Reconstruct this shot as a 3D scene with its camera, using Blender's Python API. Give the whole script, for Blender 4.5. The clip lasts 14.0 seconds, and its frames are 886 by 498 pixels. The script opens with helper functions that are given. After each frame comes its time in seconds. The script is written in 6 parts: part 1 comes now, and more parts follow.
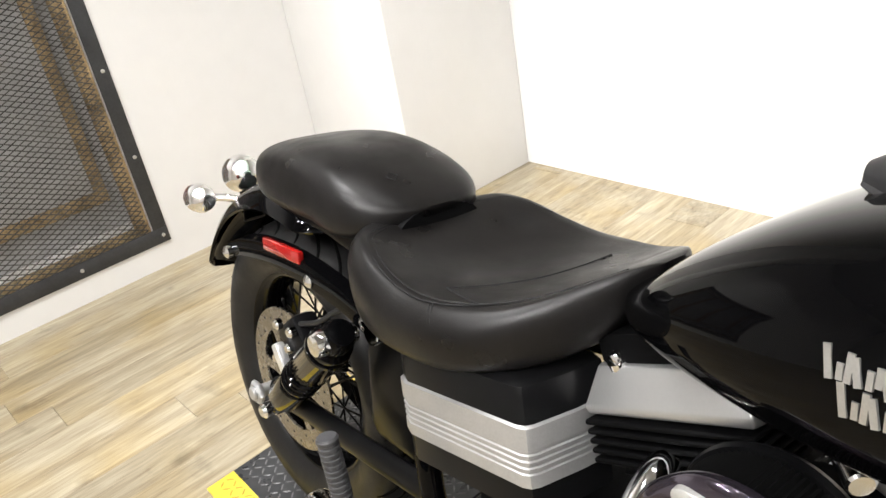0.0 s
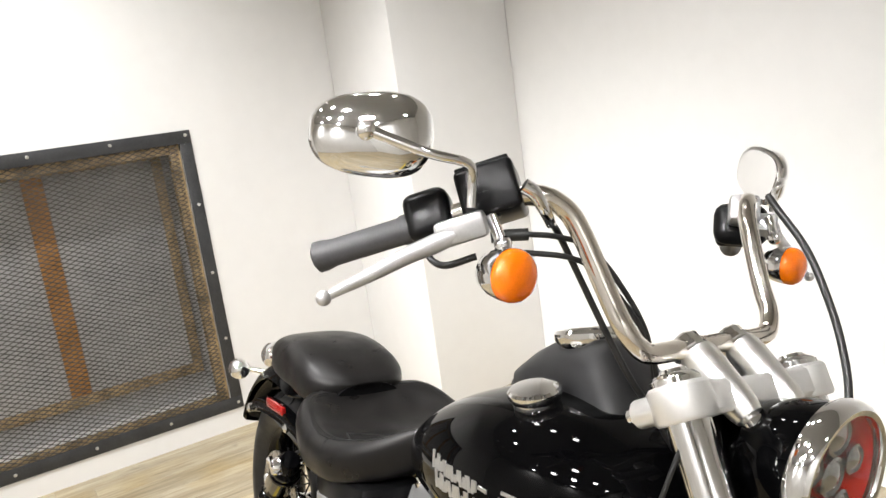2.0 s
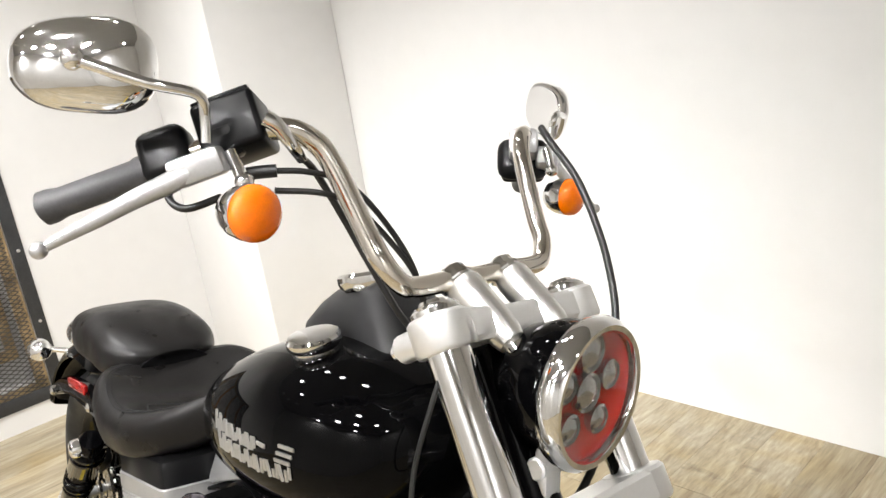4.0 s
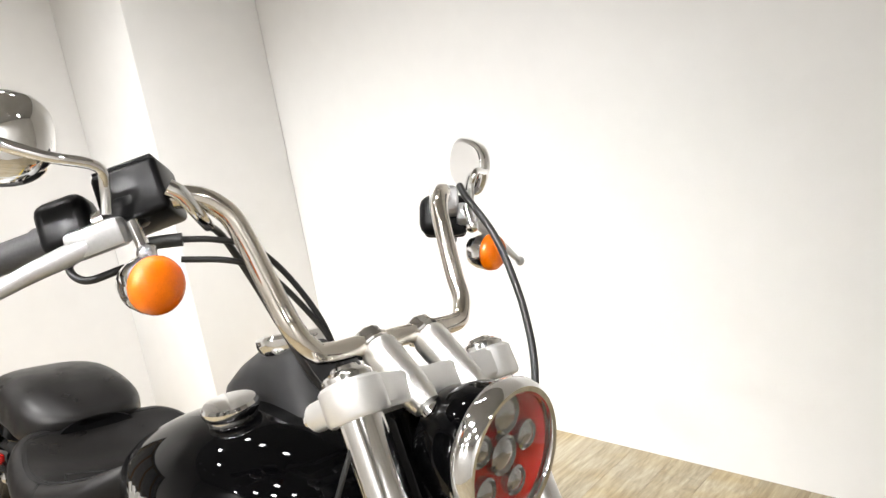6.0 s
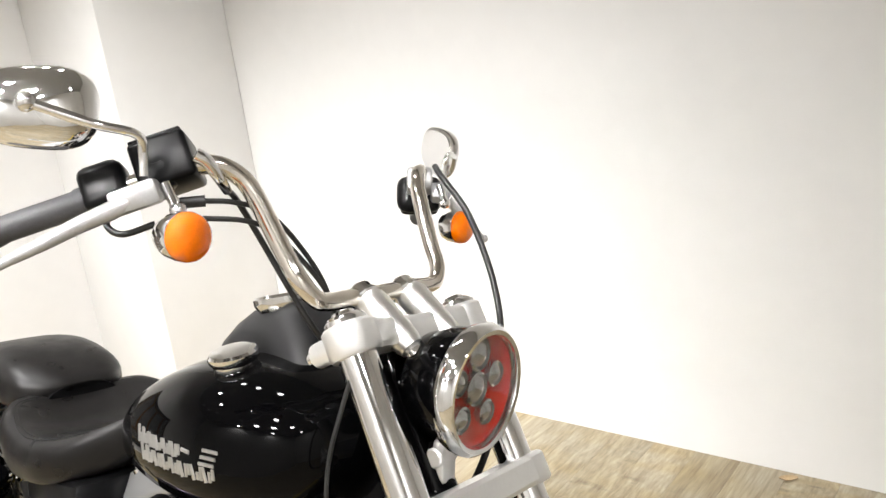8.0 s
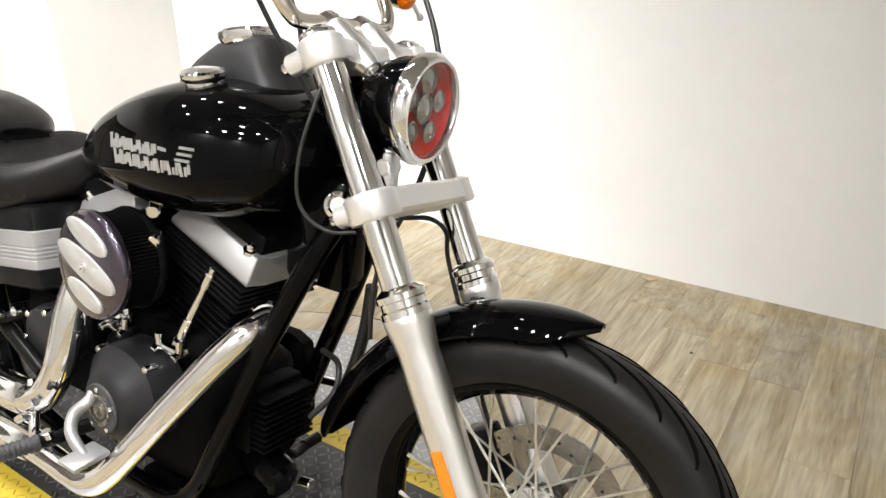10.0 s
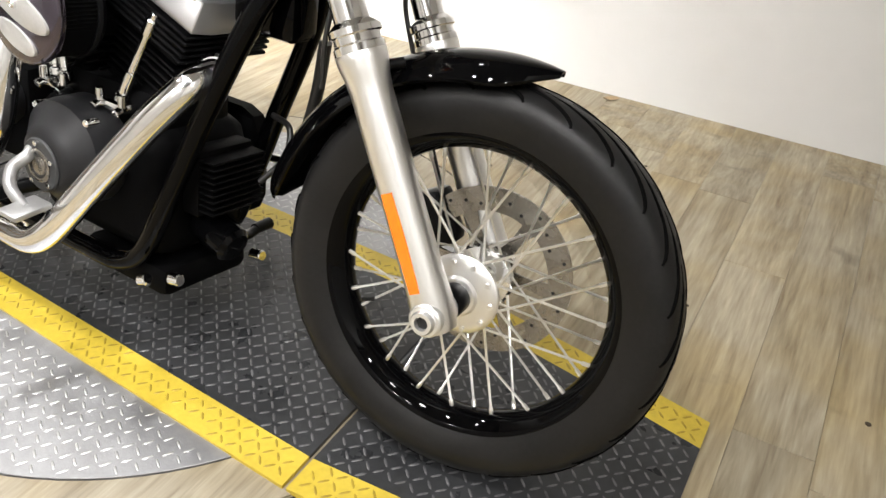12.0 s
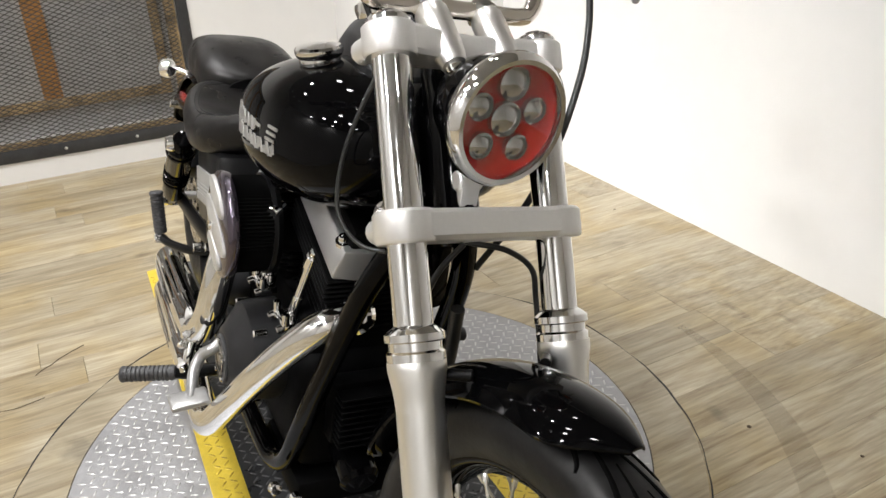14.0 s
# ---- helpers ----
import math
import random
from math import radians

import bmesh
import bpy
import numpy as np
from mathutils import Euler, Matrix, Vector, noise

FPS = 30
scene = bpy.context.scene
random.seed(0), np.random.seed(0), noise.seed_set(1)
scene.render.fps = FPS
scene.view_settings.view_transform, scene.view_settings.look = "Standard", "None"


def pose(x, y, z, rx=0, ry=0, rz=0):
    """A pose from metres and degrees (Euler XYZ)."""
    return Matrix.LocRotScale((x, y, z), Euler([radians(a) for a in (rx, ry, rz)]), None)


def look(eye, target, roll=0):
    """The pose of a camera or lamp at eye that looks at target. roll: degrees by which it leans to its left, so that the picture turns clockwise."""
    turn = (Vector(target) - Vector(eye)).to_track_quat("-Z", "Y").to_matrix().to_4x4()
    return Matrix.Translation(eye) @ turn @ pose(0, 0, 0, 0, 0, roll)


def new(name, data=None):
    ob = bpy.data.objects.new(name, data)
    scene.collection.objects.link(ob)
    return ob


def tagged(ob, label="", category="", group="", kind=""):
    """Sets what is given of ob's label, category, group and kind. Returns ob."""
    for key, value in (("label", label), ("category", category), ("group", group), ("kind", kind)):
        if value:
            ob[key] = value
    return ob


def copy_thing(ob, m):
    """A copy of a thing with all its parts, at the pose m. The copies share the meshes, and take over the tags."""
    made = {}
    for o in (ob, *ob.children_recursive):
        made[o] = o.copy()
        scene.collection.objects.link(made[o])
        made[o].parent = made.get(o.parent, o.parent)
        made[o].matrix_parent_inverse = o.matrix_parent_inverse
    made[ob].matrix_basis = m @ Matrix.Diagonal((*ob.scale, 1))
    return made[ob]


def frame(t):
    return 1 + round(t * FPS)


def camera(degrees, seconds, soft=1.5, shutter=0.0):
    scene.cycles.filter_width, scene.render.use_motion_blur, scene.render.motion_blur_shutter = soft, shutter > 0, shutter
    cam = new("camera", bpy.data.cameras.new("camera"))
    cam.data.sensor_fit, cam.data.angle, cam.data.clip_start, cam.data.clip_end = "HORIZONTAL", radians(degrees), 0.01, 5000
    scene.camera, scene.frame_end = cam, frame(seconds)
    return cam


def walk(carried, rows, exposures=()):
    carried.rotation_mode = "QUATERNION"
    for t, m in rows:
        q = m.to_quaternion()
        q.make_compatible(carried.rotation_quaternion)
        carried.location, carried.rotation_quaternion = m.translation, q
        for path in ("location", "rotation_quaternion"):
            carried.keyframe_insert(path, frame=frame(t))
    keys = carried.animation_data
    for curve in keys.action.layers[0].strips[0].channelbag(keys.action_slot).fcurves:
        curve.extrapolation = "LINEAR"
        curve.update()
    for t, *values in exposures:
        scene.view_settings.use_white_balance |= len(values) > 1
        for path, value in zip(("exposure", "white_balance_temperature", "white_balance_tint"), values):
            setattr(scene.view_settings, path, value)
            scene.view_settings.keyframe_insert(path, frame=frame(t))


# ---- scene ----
cam = camera(60.0, 14.0)
PATH = [
    (0, (1.065, -0.497, 1.22), (-0.334, 0.606, 0.309), -10.6),
    (0.5, (1.304, -0.61, 1.273), (-0.159, 0.496, 0.475), -7.7),
    (1, (1.583, -0.585, 1.299), (-0.063, 0.379, 0.699), -8.9),
    (1.5, (1.782, -0.566, 1.368), (0.078, 0.394, 0.951), -8.4),
    (2, (1.825, -0.539, 1.372), (0.151, 0.488, 0.996), -8.1),
    (2.5, (1.831, -0.495, 1.369), (0.204, 0.609, 0.999), -9.1),
    (3, (1.843, -0.463, 1.349), (0.283, 0.713, 0.923), -9.0),
    (3.5, (1.85, -0.444, 1.33), (0.338, 0.772, 0.843), -9.4),
    (4, (1.868, -0.43, 1.315), (0.425, 0.854, 0.796), -9.3),
    (4.2, (1.853, -0.407, 1.304), (0.427, 0.893, 0.776), -9.0),
    (6.5, (1.907, -0.394, 1.344), (0.569, 1.033, 0.928), -10.0),
    (7, (1.917, -0.394, 1.351), (0.587, 1.045, 0.948), -10.2),
    (7.2, (1.929, -0.402, 1.347), (0.6, 1.039, 0.949), -9.9),
    (9.3, (2.003, -0.79, 1.264), (0.974, 0.796, 0.612), -2.8),
    (9.5, (2.01, -0.794, 1.246), (1.002, 0.786, 0.548), -2.0),
    (10, (2.028, -0.803, 1.204), (1.055, 0.743, 0.388), -1.2),
    (10.5, (2.042, -0.809, 1.162), (1.12, 0.72, 0.261), 0.1),
    (11, (2.051, -0.817, 1.117), (1.17, 0.676, 0.119), 0.6),
    (11.5, (2.058, -0.834, 1.073), (1.238, 0.63, -0.017), 2.2),
    (12, (2.065, -0.848, 1.046), (1.279, 0.6, -0.087), 2.9),
    (12.5, (2.07, -0.856, 1.079), (1.239, 0.595, -0.018), 0.1),
    (13, (2.089, -0.776, 1.167), (0.992, 0.563, 0.165), -5.1),
    (13.5, (2.174, -0.585, 1.213), (0.712, 0.441, 0.313), -1.2),
    (14, (2.177, -0.334, 1.2), (0.589, 0.505, 0.321), -2.2),
]
walk(cam, [(t, look(eye, target, roll)) for t, eye, target, roll in PATH], exposures=[(0, -0.12), (1, -0.12), (2, -0.14), (4.2, -0.1), (6.5, -0.04), (7.2, -0.02), (9.3, 0.0), (10, 0.06), (11, 0.08), (12, 0.08), (12.5, 0.0), (13, -0.22), (14, -0.42)])

# ---- world and lamps ----
world = bpy.data.worlds.new("world")
scene.world = world
world.use_nodes = True
world.node_tree.nodes["Background"].inputs[0].default_value = (0.9, 0.95, 1.0, 1)
world.node_tree.nodes["Background"].inputs[1].default_value = 0.02

CEIL = 3.1
FLOOR = -0.048


def lamp(name, at, target, watts, size, colour=(1.0, 0.985, 0.972), size_y=None, spread=180):
    data = bpy.data.lights.new(name, "AREA")
    data.energy, data.color, data.size = watts, colour, size
    data.shape = "DISK"
    if size_y:
        data.shape, data.size_y = "RECTANGLE", size_y
    data.spread = radians(spread)
    ob = new(name, data)
    ob.matrix_world = look(at, target)
    return ob


# ceiling spots: a few over the wall side, two rows turned to the corner; unseen fill lamps are added over the left
# floor and the showroom behind
SPOTS_AND_FILLS = [(-0.80, -0.20, 28), (-0.50, -1.0, 20), (-0.55, 0.62, 3), (0.0, 0.55, 3), (0.55, 0.62, 3), (0.6, -0.9, 13), (1.4, -1.0, 11),
         (-1.45, -1.35, 2.4), (-1.2, -1.75, 2.0), (-0.75, -1.9, 3.2), (0.35, -2.1, 7),
         (1.0, -2.2, 5.5), (1.7, -1.9, 6), (2.4, -1.3, 5),
         (3.5, 0.2, 6.5), (3.6, -1.7, 34), (2.0, -2.9, 40), (0.2, -2.95, 36)]
for sx, sy, watts in SPOTS_AND_FILLS:
    if sy > 0 and sx > 3:
        aim = (-1.5, 1.2, 1.2)
    elif sx > 3 or sy < -2.5:
        aim = (sx * 1.05 + 0.1, sy * 1.05, 0.0)
    elif sy < -1.2:
        aim = (sx * 0.7 + 0.2, 1.75, -0.1) if sx < 0 else (-0.7 + 0.6 * sx, 1.75, -0.1)
    else:
        aim = (sx - 0.3, sy, 0.0) if sx < -0.4 and sy < 0 else (sx * 0.6 + 0.3, sy, 0.0)
    lamp("spot_and_fill_lamp", (sx, sy, CEIL - 0.07), aim, watts, 0.2 if sx > 0.7 else 0.12, spread=56 if sx > 3 and sy > 0 else 150 if sx > 3 or sy < -2.5 else 108 if sy > -1.2 else 48)

# ---- materials ----


def material(name, colour, rough=0.5, metal=0.0, coat=0.0, grain=None, bump=None, vary=None, spec=0.5, alpha=1.0, transmission=0.0):
    """grain: (scale, amount) of colour noise; bump: (scale, strength, distance); vary: amount of roughness change."""
    mat = bpy.data.materials.new(name)
    mat.use_nodes = True
    nodes, links = mat.node_tree.nodes, mat.node_tree.links
    b = nodes["Principled BSDF"]
    b.inputs["Base Color"].default_value = (*colour, 1)
    b.inputs["Roughness"].default_value = rough
    b.inputs["Metallic"].default_value = metal
    b.inputs["Coat Weight"].default_value = coat
    b.inputs["Coat Roughness"].default_value = 0.03
    b.inputs["Specular IOR Level"].default_value = spec
    b.inputs["Transmission Weight"].default_value = transmission
    b.inputs["Alpha"].default_value = alpha
    coord = nodes.new("ShaderNodeTexCoord")
    if grain:
        big, fine = nodes.new("ShaderNodeTexNoise"), nodes.new("ShaderNodeTexNoise")
        big.inputs["Scale"].default_value, fine.inputs["Scale"].default_value = grain[0], grain[0] * 9
        fine.inputs["Detail"].default_value = 5
        mix, ramp = nodes.new("ShaderNodeMath"), nodes.new("ShaderNodeMapRange")
        links.new(coord.outputs["Object"], big.inputs["Vector"])
        links.new(coord.outputs["Object"], fine.inputs["Vector"])
        mix.operation = "ADD"
        links.new(big.outputs[0], mix.inputs[0])
        links.new(fine.outputs[0], mix.inputs[1])
        links.new(mix.outputs[0], ramp.inputs[0])
        ramp.inputs[1].default_value, ramp.inputs[2].default_value = 0.6, 1.4
        ramp.inputs[3].default_value, ramp.inputs[4].default_value = 1 - grain[1], 1 + grain[1]
        tone = nodes.new("ShaderNodeVectorMath")
        tone.operation = "SCALE"
        tone.inputs[0].default_value = colour
        links.new(ramp.outputs[0], tone.inputs["Scale"])
        links.new(tone.outputs[0], b.inputs["Base Color"])
    if vary:
        n, r = nodes.new("ShaderNodeTexNoise"), nodes.new("ShaderNodeMapRange")
        n.inputs["Scale"].default_value, n.inputs["Detail"].default_value = vary[0], 6
        r.inputs[1].default_value, r.inputs[2].default_value = 0.3, 0.7
        r.inputs[3].default_value, r.inputs[4].default_value = max(rough - vary[1], 0), rough + vary[1]
        links.new(coord.outputs["Object"], n.inputs["Vector"])
        links.new(n.outputs[0], r.inputs[0])
        links.new(r.outputs[0], b.inputs["Roughness"])
    if bump:
        n, h = nodes.new("ShaderNodeTexNoise"), nodes.new("ShaderNodeBump")
        n.inputs["Scale"].default_value, n.inputs["Detail"].default_value = bump[0], 4
        h.inputs["Strength"].default_value, h.inputs["Distance"].default_value = bump[1], bump[2]
        links.new(coord.outputs["Object"], n.inputs["Vector"])
        links.new(n.outputs[0], h.inputs["Height"])
        links.new(h.outputs[0], b.inputs["Normal"])
    return mat


def wood_floor(name, dark=1.0):
    """Limed oak plank: long grain, knots and a tone of its own for each plank."""
    mat = bpy.data.materials.new(name)
    mat.use_nodes = True
    nodes, links = mat.node_tree.nodes, mat.node_tree.links
    b = nodes["Principled BSDF"]
    coord, info = nodes.new("ShaderNodeTexCoord"), nodes.new("ShaderNodeObjectInfo")
    shift, off = nodes.new("ShaderNodeVectorMath"), nodes.new("ShaderNodeVectorMath")
    shift.operation, off.operation = "SCALE", "ADD"
    shift.inputs[0].default_value = (13.0, 29.0, 7.0)
    links.new(info.outputs["Random"], shift.inputs["Scale"])
    links.new(coord.outputs["Object"], off.inputs[0])
    links.new(shift.outputs[0], off.inputs[1])
    stretch = nodes.new("ShaderNodeMapping")
    stretch.inputs["Scale"].default_value = (14.0, 1.1, 1.0)
    links.new(off.outputs[0], stretch.inputs["Vector"])
    grain, fine, knots = nodes.new("ShaderNodeTexNoise"), nodes.new("ShaderNodeTexNoise"), nodes.new("ShaderNodeTexNoise")
    grain.inputs["Scale"].default_value, grain.inputs["Detail"].default_value, grain.inputs["Distortion"].default_value = 1.6, 9, 0.9
    grain.inputs["Roughness"].default_value = 0.62
    fine.inputs["Scale"].default_value, fine.inputs["Detail"].default_value = 9.0, 6
    knots.inputs["Scale"].default_value, knots.inputs["Detail"].default_value = 7.0, 4
    links.new(stretch.outputs[0], grain.inputs["Vector"])
    links.new(stretch.outputs[0], fine.inputs["Vector"])
    links.new(off.outputs[0], knots.inputs["Vector"])
    ramp = nodes.new("ShaderNodeValToRGB")
    el = ramp.color_ramp.elements
    el[0].position, el[0].color = 0.30, (0.173 * dark, 0.130 * dark, 0.076 * dark, 1)
    el[1].position, el[1].color = 0.66, (0.481 * dark, 0.424 * dark, 0.312 * dark, 1)
    m = el.new(0.47)
    m.color = (0.319 * dark, 0.271 * dark, 0.188 * dark, 1)
    mixer = nodes.new("ShaderNodeMath")
    mixer.operation = "MULTIPLY_ADD"
    mixer.inputs[1].default_value = 0.35
    links.new(fine.outputs[0], mixer.inputs[0])
    half = nodes.new("ShaderNodeMath")
    half.operation = "MULTIPLY_ADD"
    half.inputs[1].default_value, half.inputs[2].default_value = 0.65, 0.0
    links.new(grain.outputs[0], half.inputs[0])
    links.new(half.outputs[0], mixer.inputs[2])
    links.new(mixer.outputs[0], ramp.inputs[0])
    knot_ramp = nodes.new("ShaderNodeMapRange")
    knot_ramp.inputs[1].default_value, knot_ramp.inputs[2].default_value = 0.63, 0.74
    knot_ramp.inputs[3].default_value, knot_ramp.inputs[4].default_value = 1.0, 0.66
    links.new(knots.outputs[0], knot_ramp.inputs[0])
    tone = nodes.new("ShaderNodeMapRange")
    tone.inputs[3].default_value, tone.inputs[4].default_value = 0.84, 1.04
    links.new(info.outputs["Random"], tone.inputs[0])
    both = nodes.new("ShaderNodeMath")
    both.operation = "MULTIPLY"
    links.new(knot_ramp.outputs[0], both.inputs[0])
    links.new(tone.outputs[0], both.inputs[1])
    col = nodes.new("ShaderNodeVectorMath")
    col.operation = "SCALE"
    links.new(ramp.outputs[0], col.inputs[0])
    links.new(both.outputs[0], col.inputs["Scale"])
    patch, patch_ramp, stain = nodes.new("ShaderNodeTexNoise"), nodes.new("ShaderNodeValToRGB"), nodes.new("ShaderNodeVectorMath")
    patch.inputs["Scale"].default_value, patch.inputs["Detail"].default_value = 3.2, 5
    links.new(off.outputs[0], patch.inputs["Vector"])
    links.new(patch.outputs[0], patch_ramp.inputs[0])
    pe = patch_ramp.color_ramp.elements
    pe[0].position, pe[0].color = 0.42, (1.0, 1.0, 1.0, 1)
    pe[1].position, pe[1].color = 0.68, (0.95, 0.86, 0.66, 1)
    stain.operation = "MULTIPLY"
    links.new(col.outputs[0], stain.inputs[0])
    links.new(patch_ramp.outputs[0], stain.inputs[1])
    links.new(stain.outputs[0], b.inputs["Base Color"])
    b.inputs["Roughness"].default_value = 0.42
    h = nodes.new("ShaderNodeBump")
    h.inputs["Strength"].default_value, h.inputs["Distance"].default_value = 0.25, 0.002
    links.new(fine.outputs[0], h.inputs["Height"])
    links.new(h.outputs[0], b.inputs["Normal"])
    return mat


WALL = material("white_wall_paint", (0.755, 0.75, 0.74), 0.55, grain=(1.3, 0.025), bump=(220, 0.12, 0.002))
CEILING = material("grey_ceiling_paint", (0.33, 0.33, 0.33), 0.8, grain=(2, 0.03))
OAK = wood_floor("limed_oak_plank")
OAK_RING = wood_floor("worn_oak_ring", 0.92)
SUBFLOOR = material("dark_joint", (0.20, 0.155, 0.10), 0.8, grain=(20, 0.2))
TREAD_BLACK = material("black_painted_tread_plate", (0.030, 0.031, 0.033), 0.34, 0.0, spec=0.5, grain=(6, 0.35), bump=(160, 0.2, 0.001), vary=(18, 0.12))
TREAD_YELLOW = material("yellow_painted_tread_plate", (0.62, 0.46, 0.05), 0.42, grain=(9, 0.14), bump=(160, 0.2, 0.001), vary=(18, 0.12))
TREAD_ALU = material("aluminium_tread_plate", (0.34, 0.34, 0.347), 0.46, 0.7, grain=(7, 0.12), bump=(200, 0.2, 0.0008), vary=(14, 0.12))
ALU_TOPS = material("bright_aluminium_tread", (0.52, 0.52, 0.52), 0.36, 0.8, grain=(50, 0.15))
# bumps of a lighter grey than the black plate
PALE_TOPS = material("pale_tread_tops", (0.15, 0.15, 0.154), 0.36, 0.4, grain=(40, 0.5))
# worn yellow bumps, darkened to carry their small shadows in the colour
SHADED_WORN_YELLOW = material("shaded_worn_yellow_tops", (0.36, 0.25, 0.02), 0.42, 0.0, grain=(60, 0.4))
GAP_SHADE = material("black_gap_shade", (0.012, 0.012, 0.012), 0.7)
STEEL_DARK = material("dark_painted_steel", (0.035, 0.036, 0.038), 0.5, 0.2, grain=(12, 0.3), vary=(25, 0.12))
MESH = material("expanded_steel_mesh", (0.11, 0.105, 0.098), 0.36, 0.65, grain=(9, 0.6))
STUD = material("brown_timber_stud", (0.44, 0.21, 0.06), 0.6, grain=(7, 0.35), bump=(60, 0.3, 0.003))
FRAME_TIMBER = material("weathered_timber_frame", (0.36, 0.26, 0.14), 0.7, grain=(14, 0.85), bump=(50, 0.4, 0.004))
PANEL = material("grey_frosted_pane", (0.47, 0.47, 0.477), 0.35, grain=(2.2, 0.22))
SCREW = material("zinc_screw", (0.6, 0.6, 0.58), 0.3, 1.0)
GLOSS = material("black_gloss_paint", (0.0012, 0.0012, 0.0014), 0.03, 0.0, spec=0.11)
SATIN = material("satin_black_paint", (0.0035, 0.0035, 0.0038), 0.30, 0.0, spec=0.13, grain=(40, 0.2))
CHROME = material("chrome", (0.86, 0.86, 0.86), 0.06, 1.0, vary=(30, 0.03))
WARM_CHROME = material("warm_polished_steel", (0.78, 0.74, 0.68), 0.13, 1.0, vary=(35, 0.05))
ALU = material("polished_aluminium", (0.90, 0.895, 0.88), 0.33, 1.0, grain=(25, 0.015))
CAST = material("satin_cast_aluminium", (0.84, 0.84, 0.835), 0.38, 0.85, grain=(22, 0.025), bump=(300, 0.06, 0.0003))
ROCKER = material("polished_rocker_cover", (0.44, 0.44, 0.44), 0.38, 0.8, grain=(30, 0.03))
BRUSHED = material("silver_painted_cover", (0.43, 0.43, 0.43), 0.35, 0.7, grain=(30, 0.08))
ENGINE = material("black_wrinkle_engine_paint", (0.0018, 0.0018, 0.002), 0.6, 0.0, spec=0.05, grain=(60, 0.25), bump=(420, 0.35, 0.0008))
CASE = material("charcoal_powder_coat", (0.012, 0.012, 0.0132), 0.42, 0.0, spec=0.3, grain=(50, 0.2), bump=(500, 0.3, 0.0006))
CONSOLE = material("graphite_denim_paint", (0.022, 0.022, 0.023), 0.45, 0.0, spec=0.3, grain=(15, 0.12), bump=(500, 0.15, 0.0004))
RUBBER = material("tyre_rubber", (0.0085, 0.0083, 0.0083), 0.42, spec=0.26, grain=(14, 0.35), bump=(140, 0.25, 0.001), vary=(20, 0.12))
GROOVE_SHADE = material("tyre_groove_shade", (0.002, 0.002, 0.002), 0.9, spec=0.05)
GRIP = material("grip_rubber", (0.042, 0.042, 0.045), 0.5, grain=(40, 0.25), bump=(380, 0.4, 0.0008))
LEATHER = material("black_seat_vinyl", (0.0055, 0.0050, 0.0049), 0.36, 0.0, spec=0.26, grain=(10, 0.35), bump=(330, 0.28, 0.0008), vary=(16, 0.10))
STITCH = material("charcoal_stitching", (0.014, 0.014, 0.0145), 0.7, spec=0.2)
PLASTIC = material("black_plastic", (0.004, 0.004, 0.0043), 0.28, spec=0.16, grain=(40, 0.2), bump=(300, 0.1, 0.0005))
CABLE = material("black_cable_sheath", (0.010, 0.010, 0.010), 0.42)
LEVER = material("satin_grey_alloy", (0.50, 0.50, 0.505), 0.34, 0.7, grain=(40, 0.08))
AMBER = material("amber_lens", (1.0, 0.22, 0.0), 0.08, coat=0.3, transmission=0.35, grain=(70, 0.15))
AMBER_DEEP = material("amber_lens_bulb", (1.0, 0.75, 0.25), 0.15)
REFLECTOR_ORANGE = material("orange_reflector", (0.95, 0.21, 0.005), 0.2, coat=0.6, grain=(120, 0.12))
RED = material("red_reflector", (0.22, 0.006, 0.005), 0.16, coat=0.6, grain=(90, 0.15))
RED_BOWL = material("red_headlight_bowl", (0.36, 0.006, 0.004), 0.22, 0.0, coat=0.4, grain=(20, 0.15))
LENS = material("projector_lens", (0.50, 0.505, 0.505), 0.04, 0.9, grain=(30, 0.15))


def thin_glass(name):
    """A thin clear cover: mostly clear, with a mirror-like sheen."""
    mat = bpy.data.materials.new(name)
    mat.use_nodes = True
    nodes, links = mat.node_tree.nodes, mat.node_tree.links
    nodes.remove(nodes["Principled BSDF"])
    clear, sheen, mix = nodes.new("ShaderNodeBsdfTransparent"), nodes.new("ShaderNodeBsdfGlossy"), nodes.new("ShaderNodeMixShader")
    sheen.inputs["Roughness"].default_value = 0.02
    mix.inputs[0].default_value = 0.045
    links.new(clear.outputs[0], mix.inputs[1])
    links.new(sheen.outputs[0], mix.inputs[2])
    links.new(mix.outputs[0], nodes["Material Output"].inputs[0])
    return mat


GLASS = thin_glass("clear_glass")
MIRROR = material("mirror_glass", (0.88, 0.88, 0.88), 0.015, 1.0)
DARK_CHROME = material("smoked_chrome", (0.10, 0.085, 0.11), 0.10, 0.9, coat=0.4)
INSERT = material("brushed_steel_insert", (0.48, 0.475, 0.46), 0.42, 0.6, grain=(40, 0.08))
FILTER = material("pleated_filter", (0.0025, 0.0025, 0.0025), 0.75, spec=0.05, grain=(50, 0.3))
TITLE_SILVER = material("silver_emblem", (0.52, 0.515, 0.50), 0.3, 0.85, grain=(60, 0.12))
RAW_STEEL = material("drilled_disc_steel", (0.32, 0.30, 0.27), 0.26, 0.95, grain=(20, 0.15), vary=(40, 0.08))
HOLE_SHADE = material("dark_hole_shade", (0.01, 0.01, 0.01), 0.8)

